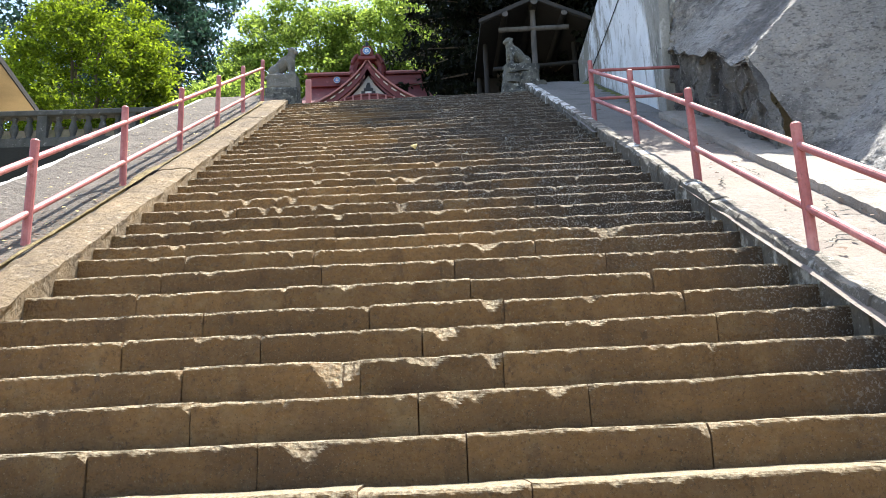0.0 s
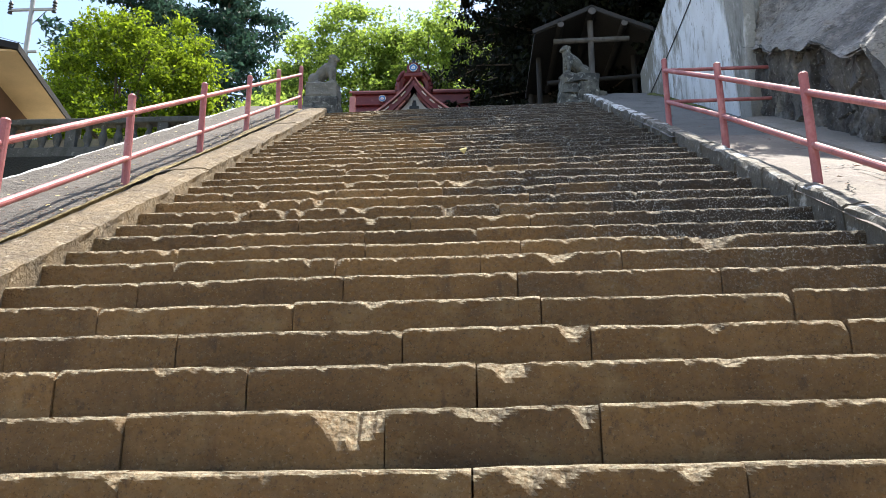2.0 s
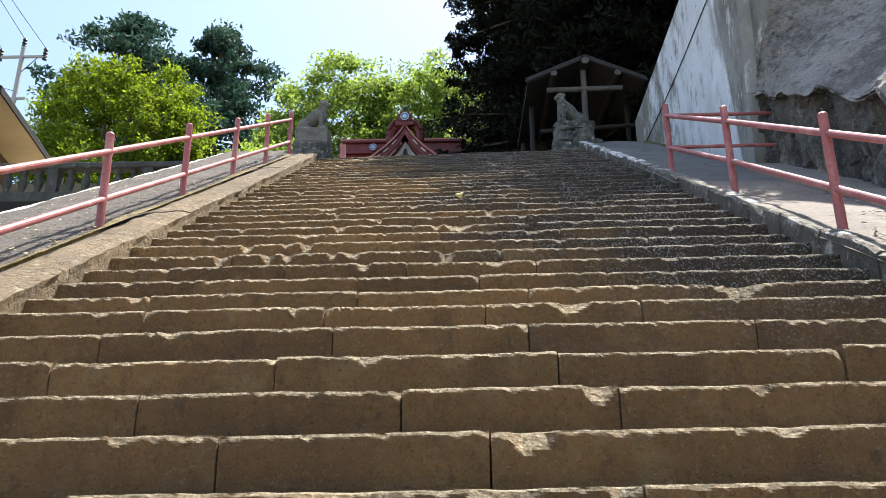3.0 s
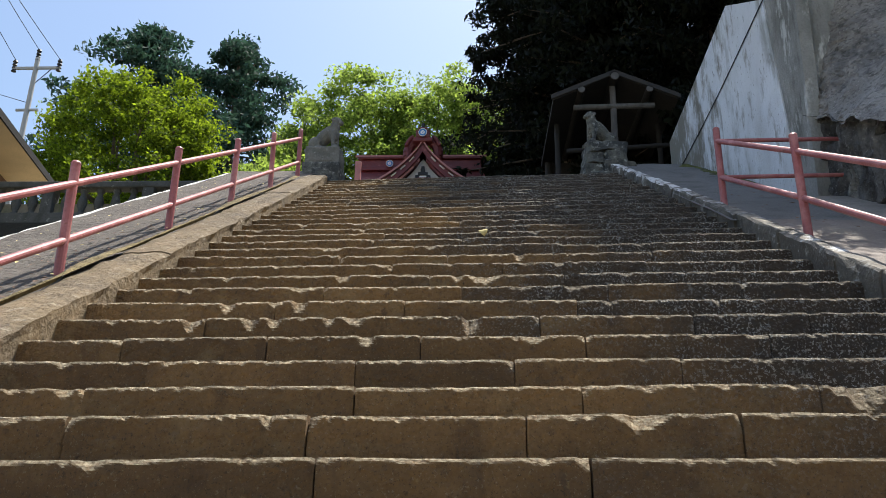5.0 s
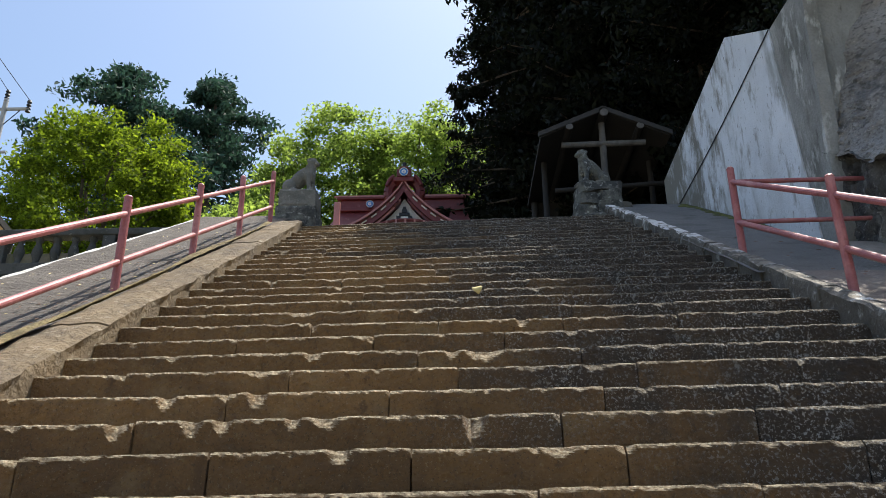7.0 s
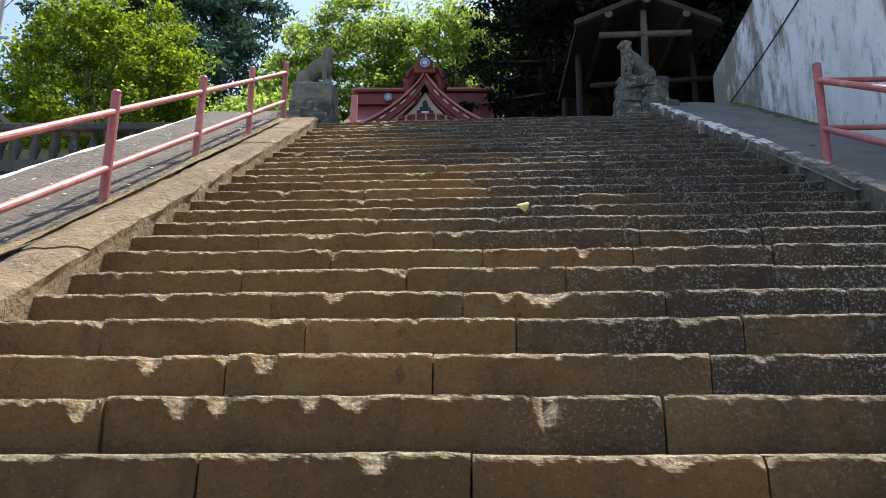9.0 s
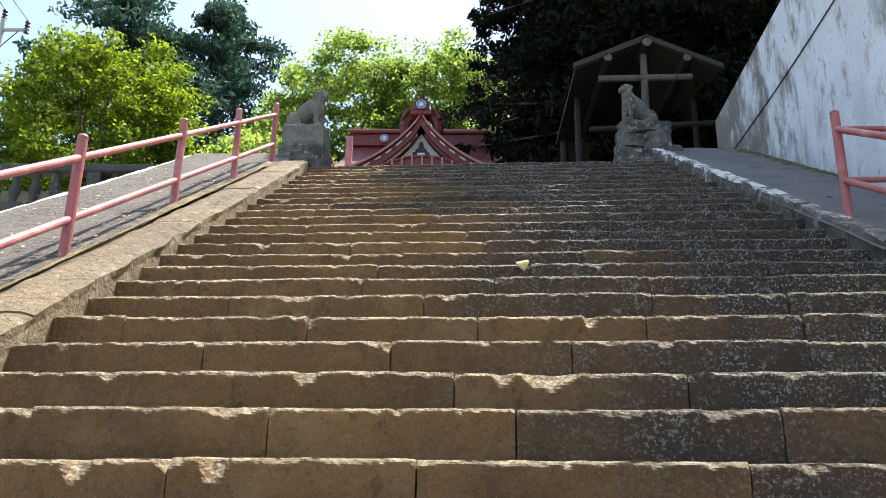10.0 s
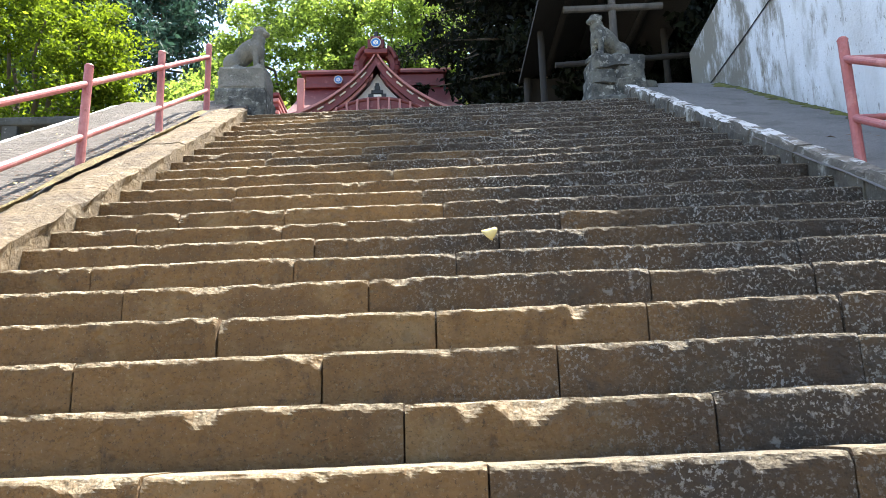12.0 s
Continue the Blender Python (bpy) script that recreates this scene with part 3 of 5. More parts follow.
# ---- kerbs beside the steps ----
def kerb_stone(x0, x1, y0, y1, h, drop, material, parent, seed, name="kerb_stone"):
    """A sloping kerb stone with rough edges, its top parallel to the flight."""
    rnd = random.Random(seed)
    lift = rnd.uniform(-0.006, 0.006)
    rows = []
    ny, nx = max(4, int((y1 - y0) / 0.07)), 6
    g = 0.002
    relief = 0.016 if -3 < x0 < 3 else 0.010
    lean = 0.022 * x0 if x0 > 0 else 0.016 * x0
    h += lean
    for j in range(ny + 1):
        y = y0 + g + (y1 - y0 - 2 * g) * j / ny
        e = 0.005 * math.exp(-min(y - y0, y1 - y) / 0.012)
        r = []
        r.append((x0, y, line_z(y, h - drop)))
        r.append((x0 + 0.012 * fbm(y, x0, 1, 5.0), y, line_z(y, h - 0.07)))
        for k in range(nx + 1):
            u = k / nx
            x = x0 + (x1 - x0) * u
            edge = 0.018 + 0.014 * n3(x, y, 2, 9.0) if k in (0, nx) else 0.0
            shift = 0.026 * fbm(y, x0, 3, 4.0) if k == 0 else 0.0
            r.append((x + shift + (edge if k == 0 else -edge if k == nx else 0) * 0.5, y, line_z(y, h + lift - edge - e) + relief * fbm(x, y, 5, 5.0)))
        r.append((x1, y, line_z(y, h - drop)))
        rows.append(r)
    m = len(rows[0])
    verts = [p for r in rows for p in r]
    faces = [(j * m + q, j * m + q + 1, (j + 1) * m + q + 1, (j + 1) * m + q) for j in range(ny) for q in range(m - 1)]
    faces += [tuple(range(m - 1, -1, -1)), tuple(range(ny * m, ny * m + m))]
    return sheet(name, verts, faces, material, parent)


def kerb(name, label, x0, x1, y_from, y_to, h, drop, material, lengths):
    base = thing(name, label, "kerb", (0, 0, 0), kind="structure")
    rnd = random.Random(len(name))
    y, k = y_from, 0
    while y < y_to - 0.1:
        e = min(y_to, y + rnd.uniform(*lengths))
        if y_to - e < 0.3:
            e = y_to
        kerb_stone(x0(y) if callable(x0) else x0, x1(y) if callable(x1) else x1, y, e, h, drop, material, base, k + 7)
        y, k = e, k + 1
    return base


kerb("left_kerb", "worn tan stone kerb sloping up beside the steps", LEFT_EDGE - 0.02, -2.80, 0.9, 13.6, 0.10, 0.6, CHEEK, (0.6, 1.3))
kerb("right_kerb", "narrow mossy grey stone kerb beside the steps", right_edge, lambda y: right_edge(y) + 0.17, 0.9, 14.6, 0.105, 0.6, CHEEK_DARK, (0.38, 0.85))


def kerb_core(x0, x1, y0, y1, h):
    return extruded([(y0, -0.3), (y0, line_z(y0, h)), (y1, line_z(y1, h)), (y1, -0.3)], "x", x0, x1)


tagged(part("kerb_core", kerb_core(-2.79, LEFT_EDGE - 0.05, 0.95, 13.55, 0.01), CHEEK), "stone bed under the kerb", "wall", kind="structure")


# ---- ramps on both sides ----
def ramp_sheet(name, label, x0, x1, y0, y1, h, material, rough, side_drop=0.0):
    rows = []
    ny, nx = int((y1 - y0) / 0.08), max(6, int((x1 - x0) / 0.08))
    for j in range(ny + 1):
        y = y0 + (y1 - y0) * j / ny
        rows.append([(x0 + (x1 - x0) * k / nx, y, line_z(y, h) + rough * fbm(x0 + (x1 - x0) * k / nx, y, 3, 2.0)) for k in range(nx + 1)])
    ob = grid_mesh(name, rows, material)
    return tagged(ob, label, "ramp", kind="structure")


ramp_sheet("right_ramp", "cracked pale concrete ramp beside the steps", 2.2, 4.0, 0.9, 9.2, 0.10, RAMP, 0.014)
ramp_sheet("upper_ramp", "weathered asphalt ramp under the white wall, partly coloured as shaded", 2.1, 4.0, 9.2, 14.9, 0.098, ASPHALT, 0.012)
kerb("wall_footing", "pale cracked concrete footing along the cliff", 3.22, 3.85, 0.9, 10.1, 0.125, 0.3, FOOTING, (1.1, 2.2))
left_ramp = ramp_sheet("left_ramp", "rough stone-paved ramp strewn with dry leaves", -4.2, -2.78, 0.9, 14.6, 0.03, COBBLE, 0.016)


def ramp_side():
    return extruded([(0.9, -0.3), (0.9, line_z(0.9)), (14.6, line_z(14.6)), (14.6, -0.3)], "x", -4.28, -2.6)


tagged(part("ramp_core", ramp_side(), COBBLE), "stone side of the ramp", "wall", kind="structure")
kerb("ramp_edge", "flaking white limewashed edge of the ramp", -4.36, -4.11, 0.9, 14.6, 0.08, 0.5, WHITE_EDGE, (1.2, 2.4))


# ---- handrails ----
def handrail(name, label, x_at, posts, h_base, h_top, h_rails, y_start, end_bar=None):
    base = thing(name, label, "handrail", (x_at(posts[0]), posts[0], line_z(posts[0], h_base)))
    inv = Matrix.Translation(-Vector(base.location))
    rnd = random.Random(len(posts))

    def add(part_name, a, b, r, cap=0.0):
        bm = bmesh.new()
        tube(bm, inv @ Vector(a), inv @ Vector(b), r, seg=12)
        if cap:
            tube(bm, inv @ (Vector(b) - Vector((0, 0, 0.004))), inv @ (Vector(b) + Vector((0, 0, 0.012))), r * 1.08, r * 0.75, seg=12)
        return part(part_name, bm, RAIL, base, smooth=False)

    for y in posts:
        out, x = rnd.uniform(-0.012, 0.012), x_at(y)
        add("post", (x, y, line_z(y, h_base - 0.1)), (x + out, y + out, line_z(y, h_top)), 0.034, 0.01)
    for h in h_rails:
        for ya, yb in zip(posts[:-1], posts[1:]):
            add("rail", (x_at(ya), ya, line_z(ya, h)), (x_at(yb), yb, line_z(yb, h)), 0.026)
    if end_bar:
        for h in h_rails:
            z = line_z(posts[-1], h)
            add("cross_bar", (x_at(posts[-1]), posts[-1], z), (end_bar[0], end_bar[1], z + 0.06), 0.022)
    return base


handrail("handrail", "faded red painted iron handrail beside the steps", lambda y: -2.95, [0.75, 2.4, 4.06, 5.72, 7.47, 9.14, 10.75, 12.3, 13.75], 0.03, 0.84, (0.69, 0.27), 0.75)
handrail("handrail", "faded red painted iron handrail ending in a cross bar", lambda y: 2.32 + 0.011 * min(y, 8.43) - 0.065 * max(0, y - 8.43), [1.0, 2.85, 4.72, 6.6, 8.43, 9.98], 0.10, 0.97, (0.83, 0.42), 1.0, (3.64, 10.06))


# ---- retaining walls and cliff on the right ----
def wall_foot(y):
    return line_z(y, -0.3)


WALL_X = 3.45
white_wall = part("retaining_wall", extruded([(10.77, wall_foot(10.77)), (11.09, 8.78), (12.35, 9.62), (15.97, 9.28), (15.97, 7.0)], "x", WALL_X, WALL_X + 0.4), PLASTER)
tagged(white_wall, "stained white plastered retaining wall with sloping top", "wall", kind="structure")
pier = part("wall_pier", extruded([(10.46, wall_foot(10.4)), (10.2, 8.72), (11.07, 8.76), (10.755, wall_foot(10.75))], "x", WALL_X + 0.01, WALL_X + 0.9), WALL_GREY)
tagged(pier, "weathered grey concrete pier streaked with white", "wall", kind="structure")
tagged(part("wall_strip", extruded([(10.40, wall_foot(10.3)), (10.13, 8.8), (10.195, 8.8), (10.455, wall_foot(10.4))], "x", WALL_X - 0.02, WALL_X + 0.12), WALL_GREY), "narrow raised concrete strip on the wall", "wall", kind="structure")


def ridged(x, y, z, sc):
    return 1 - 2 * abs(n3(x, y, z, sc))


def ledge_h(y):
    """Height of the lip over the broken rock face; it runs out into the ramp where the face ends."""
    face = max(0.0, min(1.0, (y - 7.35) / 0.4))
    return (0.12 + 0.98 * face) + (0.05 + 0.11 * face) * n3(y, 0, 0, 1.9) + 0.05 * face * n3(y, 3, 0, 6.0)


def slope_x(y, h):
    """The coated slope that leans back above the lip."""
    z = line_z(y, h)
    lean = 0.86 - 0.66 * max(0.0, min(1.0, (y - 9.1) / 1.3))
    up = max(0.0, h - ledge_h(y))
    x = 3.50 + 0.36 * max(0.0, min(1.0, (7.75 - y) / 0.4)) + lean * min(up, 1.8) + max(0.0, up - 1.8) * (0.18 + 0.30 * lean)
    x -= 0.03 * math.exp(-up / 0.25) * (1 + n3(y, 2, 2, 4.0))
    return x + 0.10 * fbm(y, z, 5, 0.8) + 0.04 * fbm(y, z, 1, 3.2) + 0.03 * ridged(y, z * 1.6, 3, 6.0) + 0.012 * n3(y, z, 1, 20.0)


def face_x(y, h):
    """The broken rock under the lip: upright slabs and recesses."""
    z = line_z(y, h)
    slab = math.floor(y * 3.1 + 0.5 * n3(y, z, 0, 2.0))
    return 3.54 + 0.13 * noise.noise(Vector((slab * 7.3, math.floor(z * 2.3 + slab * 0.37) * 3.1, 0))) + 0.09 * ridged(y * 1.6, z * 0.6, 6, 1.7) + 0.06 * fbm(y, z, 2, 2.4) + 0.03 * ridged(y, z * 0.7, 9, 8.0)


rows = []
for j in range(300):
    y = 1.0 + 9.38 * j / 299
    lo = ledge_h(y) if y > 7.4 else -0.2
    rows.append([(slope_x(y, lo + (6.0 - lo) * (k / 150) ** 1.2), y, line_z(y, lo + (6.0 - lo) * (k / 150) ** 1.2)) for k in range(151)])
cliff = grid_mesh("cliff", rows, ROCK, smooth=False)
tagged(cliff, "grey coated rock slope above the ramp", "rock", kind="structure")
rows = []
for j in range(210):
    y = 7.42 + 2.96 * j / 209
    top = ledge_h(y) + 0.03
    rows.append([(face_x(y, -0.2 + (top + 0.2) * k / 90) - (0.0 if k < 90 else 0.12), y, line_z(y, -0.2 + (top + 0.2) * k / 90)) for k in range(91)])
tagged(grid_mesh("rock_face", rows, ROCK_DARK, smooth=False), "broken dark rock face under the lip of the slope", "rock", kind="structure")

hill_rows = []
for j in range(60):
    y = -2.0 + 40.0 * j / 59
    low = line_z(y) + 5.6 if y < 10.4 else 8.6
    base_x = 6.2 if y < 10.4 else 3.8
    hill_rows.append([(base_x + 30 * (k / 24) ** 1.6, y, max(1.0, low) - (2.5 if k == 0 else 0.0) + 5 * (k / 24) + 0.3 * fbm(k * 0.6, y, 0, 0.6)) for k in range(25)])
hill = grid_mesh("hillside", hill_rows, EARTH)
tagged(hill, "wooded earth hillside above the wall", "hillside", kind="structure")


def cable(name, label, points, r):
    """One bent wire swept through its points."""
    verts, faces, n = [], [], 6
    pts = [Vector(p) for p in points]
    for k, p in enumerate(pts):
        along = (pts[min(k + 1, len(pts) - 1)] - pts[max(k - 1, 0)]).normalized()
        side = along.cross(Vector((0.3, 0.1, 1))).normalized()
        up = side.cross(along)
        verts += [p + (side * math.cos(math.tau * q / n) + up * math.sin(math.tau * q / n)) * r for q in range(n)]
        if k:
            faces += [((k - 1) * n + q, (k - 1) * n + (q + 1) % n, k * n + (q + 1) % n, k * n + q) for q in range(n)]
    return tagged(sheet(name, verts, faces, BLACK), label, "cable", "overhead lines" if name == "power_line" else "")


cable("wall_cable", "thin black cable running down the white wall", [(WALL_X - 0.012, 11.05 + (15.25 - 11.05) * k / 12, 8.74 + (8.47 - 8.74) * k / 12 - 0.05 * math.sin(math.pi * k / 12)) for k in range(13)], 0.008)

moss_rows = []
for j in range(170):
    y = 11.6 + 3.1 * j / 169
    w = 0.30 * max(0.04, 0.45 + 0.9 * n3(y, 1, 0, 1.1) + 0.5 * n3(y, 5, 0, 7.0))
    moss_rows.append([(WALL_X - 0.06 - w * k / 9, y, line_z(y, 0.098) + 0.012 * fbm(WALL_X - w * k / 9, y, 3, 2.0) + 0.020 * math.sin(math.pi * min(1, 0.2 + 0.8 * k / 9)) * (1 + 0.9 * n3(y * 3, k, 0, 4)) - (0.03 if k == 9 else 0)) for k in range(10)])
tagged(grid_mesh("moss", moss_rows, MOSS, smooth=False), "patchy green moss along the wall foot", "moss", kind="stuff")


# ---- lion statues on their plinths ----
def lion_mesh():
    """A seated guardian lion, facing +x: deep chest, sloping back, rounded haunches, banded mane."""
    bm = bmesh.new()
    R = lambda a: Matrix.Rotation(radians(a), 4, "Y")
    ball(bm, (-0.03, 0, 0.28), (0.29, 0.125, 0.135), turn=R(-42))
    ball(bm, (0.14, 0, 0.33), (0.115, 0.12, 0.17), turn=R(-6))
    ball(bm, (0.17, 0, 0.45), (0.095, 0.095, 0.11))
    ball(bm, (0.205, 0, 0.55), (0.092, 0.088, 0.078))
    ball(bm, (0.285, 0, 0.525), (0.048, 0.055, 0.042))
    for k in range(3):
        ball(bm, (0.135 + 0.02 * k, 0, 0.44 + 0.062 * k), (0.075, 0.118 - 0.008 * k, 0.034), turn=R(-28))
    ball(bm, (0.19, 0, 0.622), (0.088, 0.074, 0.022), turn=R(8))
    for s in (-1, 1):
        tube(bm, (0.165, s * 0.078, 0.34), (0.19, s * 0.084, 0.02), 0.052, 0.036, 10)
        ball(bm, (0.22, s * 0.084, 0.03), (0.062, 0.044, 0.032))
        ball(bm, (-0.19, s * 0.088, 0.135), (0.13, 0.064, 0.13))
        ball(bm, (-0.09, s * 0.108, 0.032), (0.105, 0.042, 0.034))
        ball(bm, (0.15, s * 0.088, 0.575), (0.03, 0.02, 0.036))
        ball(bm, (0.265, s * 0.04, 0.568), (0.02, 0.016, 0.014))
    ball(bm, (-0.29, 0, 0.15), (0.06, 0.055, 0.12), turn=R(-20))
    ball(bm, (-0.21, 0, 0.09), (0.14, 0.10, 0.09))
    box(bm, -0.37, 0.30, -0.15, 0.15, -0.05, 0.014)
    return bm


def lion(at, turn, label, material):
    ob = part("guardian_lion_statue", lion_mesh(), material)
    ob.location, ob.rotation_euler = at, (0, 0, radians(turn))
    ob.scale = (0.90, 0.95, 0.94)
    rm = ob.modifiers.new("join", "REMESH")
    rm.mode, rm.voxel_size, rm.use_smooth_shade = "VOXEL", 0.011, True
    sm = ob.modifiers.new("soften", "SMOOTH")
    sm.iterations, sm.factor = 3, 0.5
    return tagged(ob, label, "statue", "guardian lions")


def rough_block(x0, x1, y0, y1, z0, z1, seed, rough=0.012, bevel=0.02):
    bm = bmesh.new()
    box(bm, x0, x1, y0, y1, z0, z1)
    bmesh.ops.subdivide_edges(bm, edges=bm.edges[:], cuts=7, use_grid_fill=True)
    cx, cy, cz = (x0 + x1) / 2, (y0 + y1) / 2, (z0 + z1) / 2
    for v in bm.verts:
        u = [abs(v.co.x - cx) / (x1 - x0) * 2, abs(v.co.y - cy) / (y1 - y0) * 2, abs(v.co.z - cz) / (z1 - z0) * 2]
        corner = sorted(u)[1]
        pull = bevel * max(0, corner - 0.8) / 0.2
        d = Vector((cx, cy, cz)) - v.co
        v.co += d.normalized() * pull
        q = v.co * 4 + Vector((seed, seed * 2, 0))
        v.co += Vector((noise.noise(q), noise.noise(q + Vector((9, 0, 0))), noise.noise(q + Vector((0, 9, 0))))) * rough
    return bm


LY, RY = 14.25, 14.45
plinth = thing("statue_plinth", "square weathered stone plinth with two courses of blocks", "plinth", (-2.66, LY, TOP_Z - 0.05))
for n_, (x0, x1, y0, y1, z0, z1) in enumerate([(-0.42, 0.30, -0.05, 0.75, -0.1, 0.1), (-0.36, 0.27, 0.0, 0.68, 0.09, 0.53), (-0.33, 0.25, 0.03, 0.64, 0.52, 0.82)]):
    part("plinth_block", rough_block(x0, x1, y0, y1, z0, z1, n_ * 3.0), PLINTH if n_ < 2 else CARVED, plinth)
lion((-2.70, LY + 0.30, TOP_Z + 0.80), -14, "grey stone guardian lion seated on its plinth", CARVED)

plinth = thing("statue_plinth", "rugged lichen-covered stone plinth built of rough rocks", "plinth", (2.0, RY, TOP_Z + 0.1))
for n_, (x0, x1, y0, y1, z0, z1) in enumerate([(-0.62, -0.2, -0.12, 0.6, -0.2, 0.12), (-0.28, 0.12, -0.15, 0.7, -0.2, 0.22), (0.06, 0.62, -0.1, 0.8, -0.2, 0.26), (-0.40, -0.02, 0.0, 0.6, 0.16, 0.44),
                                                (-0.06, 0.34, -0.03, 0.6, 0.18, 0.50), (0.26, 0.50, 0.05, 0.6, 0.22, 0.48), (-0.36, 0.0, 0.03, 0.62, 0.40, 0.66), (-0.02, 0.36, 0.02, 0.62, 0.46, 0.70),
                                                (-0.32, 0.38, 0.05, 0.62, 0.64, 0.86), (0.44, 0.74, 0.1, 0.6, 0.0, 0.32)]):
    part("plinth_rock", rough_block(x0, x1, y0, y1, z0, z1, 20 + n_ * 3.0, 0.045, 0.05), PLINTH, plinth)
lion((1.95, RY + 0.32, TOP_Z + 0.98), 205, "lichen-spotted stone guardian lion seated on a rough plinth", PLINTH)


# ---- open shed with a gable roof on the right ----
def shed():
    y0, y1 = 17.5, 20.5
    cx, ridge, eave, half = 2.77, 11.56, 11.00, 1.30
    base = thing("roofed_shed", "open timber shed with weathered gable roof under dark trees", "shed", (cx, y0, TOP_Z))
    inv = Vector((-cx, -y0, -TOP_Z))

    def put(name, bm, material, label=""):
        bmesh.ops.translate(bm, verts=bm.verts, vec=inv)
        return part(name, bm, material, base, label)

    for s in (-1, 1):
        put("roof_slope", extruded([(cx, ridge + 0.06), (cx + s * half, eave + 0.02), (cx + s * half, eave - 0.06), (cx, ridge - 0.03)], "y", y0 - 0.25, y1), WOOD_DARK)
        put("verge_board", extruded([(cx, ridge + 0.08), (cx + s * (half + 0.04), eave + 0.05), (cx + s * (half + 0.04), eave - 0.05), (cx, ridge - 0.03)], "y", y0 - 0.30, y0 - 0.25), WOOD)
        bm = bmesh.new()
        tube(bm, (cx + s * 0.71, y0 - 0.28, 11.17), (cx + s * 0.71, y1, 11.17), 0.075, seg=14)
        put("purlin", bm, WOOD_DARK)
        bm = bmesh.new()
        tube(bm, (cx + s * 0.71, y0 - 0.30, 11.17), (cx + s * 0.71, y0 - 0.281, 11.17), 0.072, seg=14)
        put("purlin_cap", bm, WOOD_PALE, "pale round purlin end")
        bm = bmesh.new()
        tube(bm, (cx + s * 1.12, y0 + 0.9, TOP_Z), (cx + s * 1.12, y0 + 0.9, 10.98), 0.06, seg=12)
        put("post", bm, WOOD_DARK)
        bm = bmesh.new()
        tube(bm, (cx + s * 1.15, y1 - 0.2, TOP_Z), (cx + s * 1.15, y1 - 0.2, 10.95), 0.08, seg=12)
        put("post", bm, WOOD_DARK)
    bm = bmesh.new()
    tube(bm, (cx, y0 - 0.3, 11.50), (cx, y1, 11.50), 0.10, seg=14)
    put("ridge_beam", bm, WOOD_DARK)
    bm = bmesh.new()
    tube(bm, (cx, y0 - 0.33, 11.47), (cx, y0 - 0.301, 11.47), 0.085, seg=14)
    put("ridge_cap", bm, WOOD_PALE, "pale round end of the ridge beam")
    bm = bmesh.new()
    tube(bm, (cx - 0.05, y0 + 0.03, TOP_Z), (cx, y0 + 0.03, 11.45), 0.075, 0.065, seg=12)
    put("king_post", bm, WOOD_PALE)
    bm = bmesh.new()
    tube(bm, (cx - 0.85, y0 + 0.0, 10.90), (cx + 0.85, y0, 10.94), 0.06, seg=10)
    put("tie_beam", bm, WOOD_PALE)
    # Near-black panel painted for the shaded depth of the shed.
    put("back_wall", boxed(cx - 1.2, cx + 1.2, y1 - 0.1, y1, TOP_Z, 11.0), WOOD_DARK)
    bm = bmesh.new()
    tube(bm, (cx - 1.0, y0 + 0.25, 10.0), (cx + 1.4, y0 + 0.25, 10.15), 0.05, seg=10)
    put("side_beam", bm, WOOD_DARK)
    return base


shed()


# ---- red shrine gate behind the landing ----
GX, GY = -1.72, 24.0


def sweep(u):
    """The hollow curve of the gable from apex (u=0) to eave (u=1): sideways and down."""
    return 2.75 * u ** 1.12, 1.75 * (1 - (1 - u) ** 1.75) ** 0.92


def gable_strip(s, off0, off1, y0, y1, n=14, u0=0.0, u1=1.0):
    """A curved plank that follows the gable on side s, between two offsets under the curve."""
    bm = bmesh.new()
    rings = []
    for k in range(n + 1):
        u = u0 + (u1 - u0) * k / n
        x, d = sweep(u)
        ring = [bm.verts.new((s * x, y, -d - o)) for y in (y0, y1) for o in (off0, off1)]
        rings.append(ring)
    for a, b in zip(rings[:-1], rings[1:]):
        for i, j in ((0, 1), (1, 3), (3, 2), (2, 0)):
            bm.faces.new((a[i], a[j], b[j], b[i]))
    bm.faces.new(rings[0])
    bm.faces.new(rings[-1][::-1])
    bmesh.ops.recalc_face_normals(bm, faces=bm.faces)
    return bm


def crest(parent, at, r):
    bm = bmesh.new()
    tube(bm, (at[0], at[1] + 0.03, at[2]), (at[0], at[1] - 0.03, at[2]), r, seg=28)
    disc = part("crest_disc", bm, BLUE, parent, "round blue enamel crest")
    bm = bmesh.new()
    outer = [(r * 1.12 * math.cos(a), r * 1.12 * math.sin(a)) for a in np.linspace(0, 2 * math.pi, 29)[:-1]]
    for k in range(28):
        (a0, b0), (a1, b1) = outer[k], outer[(k + 1) % 28]
        q = [bm.verts.new((at[0] + a * f, at[1] - 0.04, at[2] + b * f)) for a, b, f in ((a0, b0, 1), (a1, b1, 1), (a1, b1, 0.86), (a0, b0, 0.86))]
        bm.faces.new(q)
    part("crest_ring", bm, CREAM, disc)
    for k in range(3):
        bm = bmesh.new()
        a = math.radians(90 + 120 * k)
        ball(bm, (at[0] + r * 0.30 * math.cos(a), at[1] - 0.035, at[2] + r * 0.30 * math.sin(a)), (r * 0.22, 0.012, r * 0.22), 10, 6)
        for i in range(5):
            b = a + 0.45 * (i + 1)
            q = r * (0.36 + 0.05 * i)
            ball(bm, (at[0] + q * math.cos(b), at[1] - 0.035, at[2] + q * math.sin(b)), (r * (0.16 - 0.025 * i), 0.012, r * (0.16 - 0.025 * i)), 8, 5)
        part("crest_comma", bm, WHITE, disc)


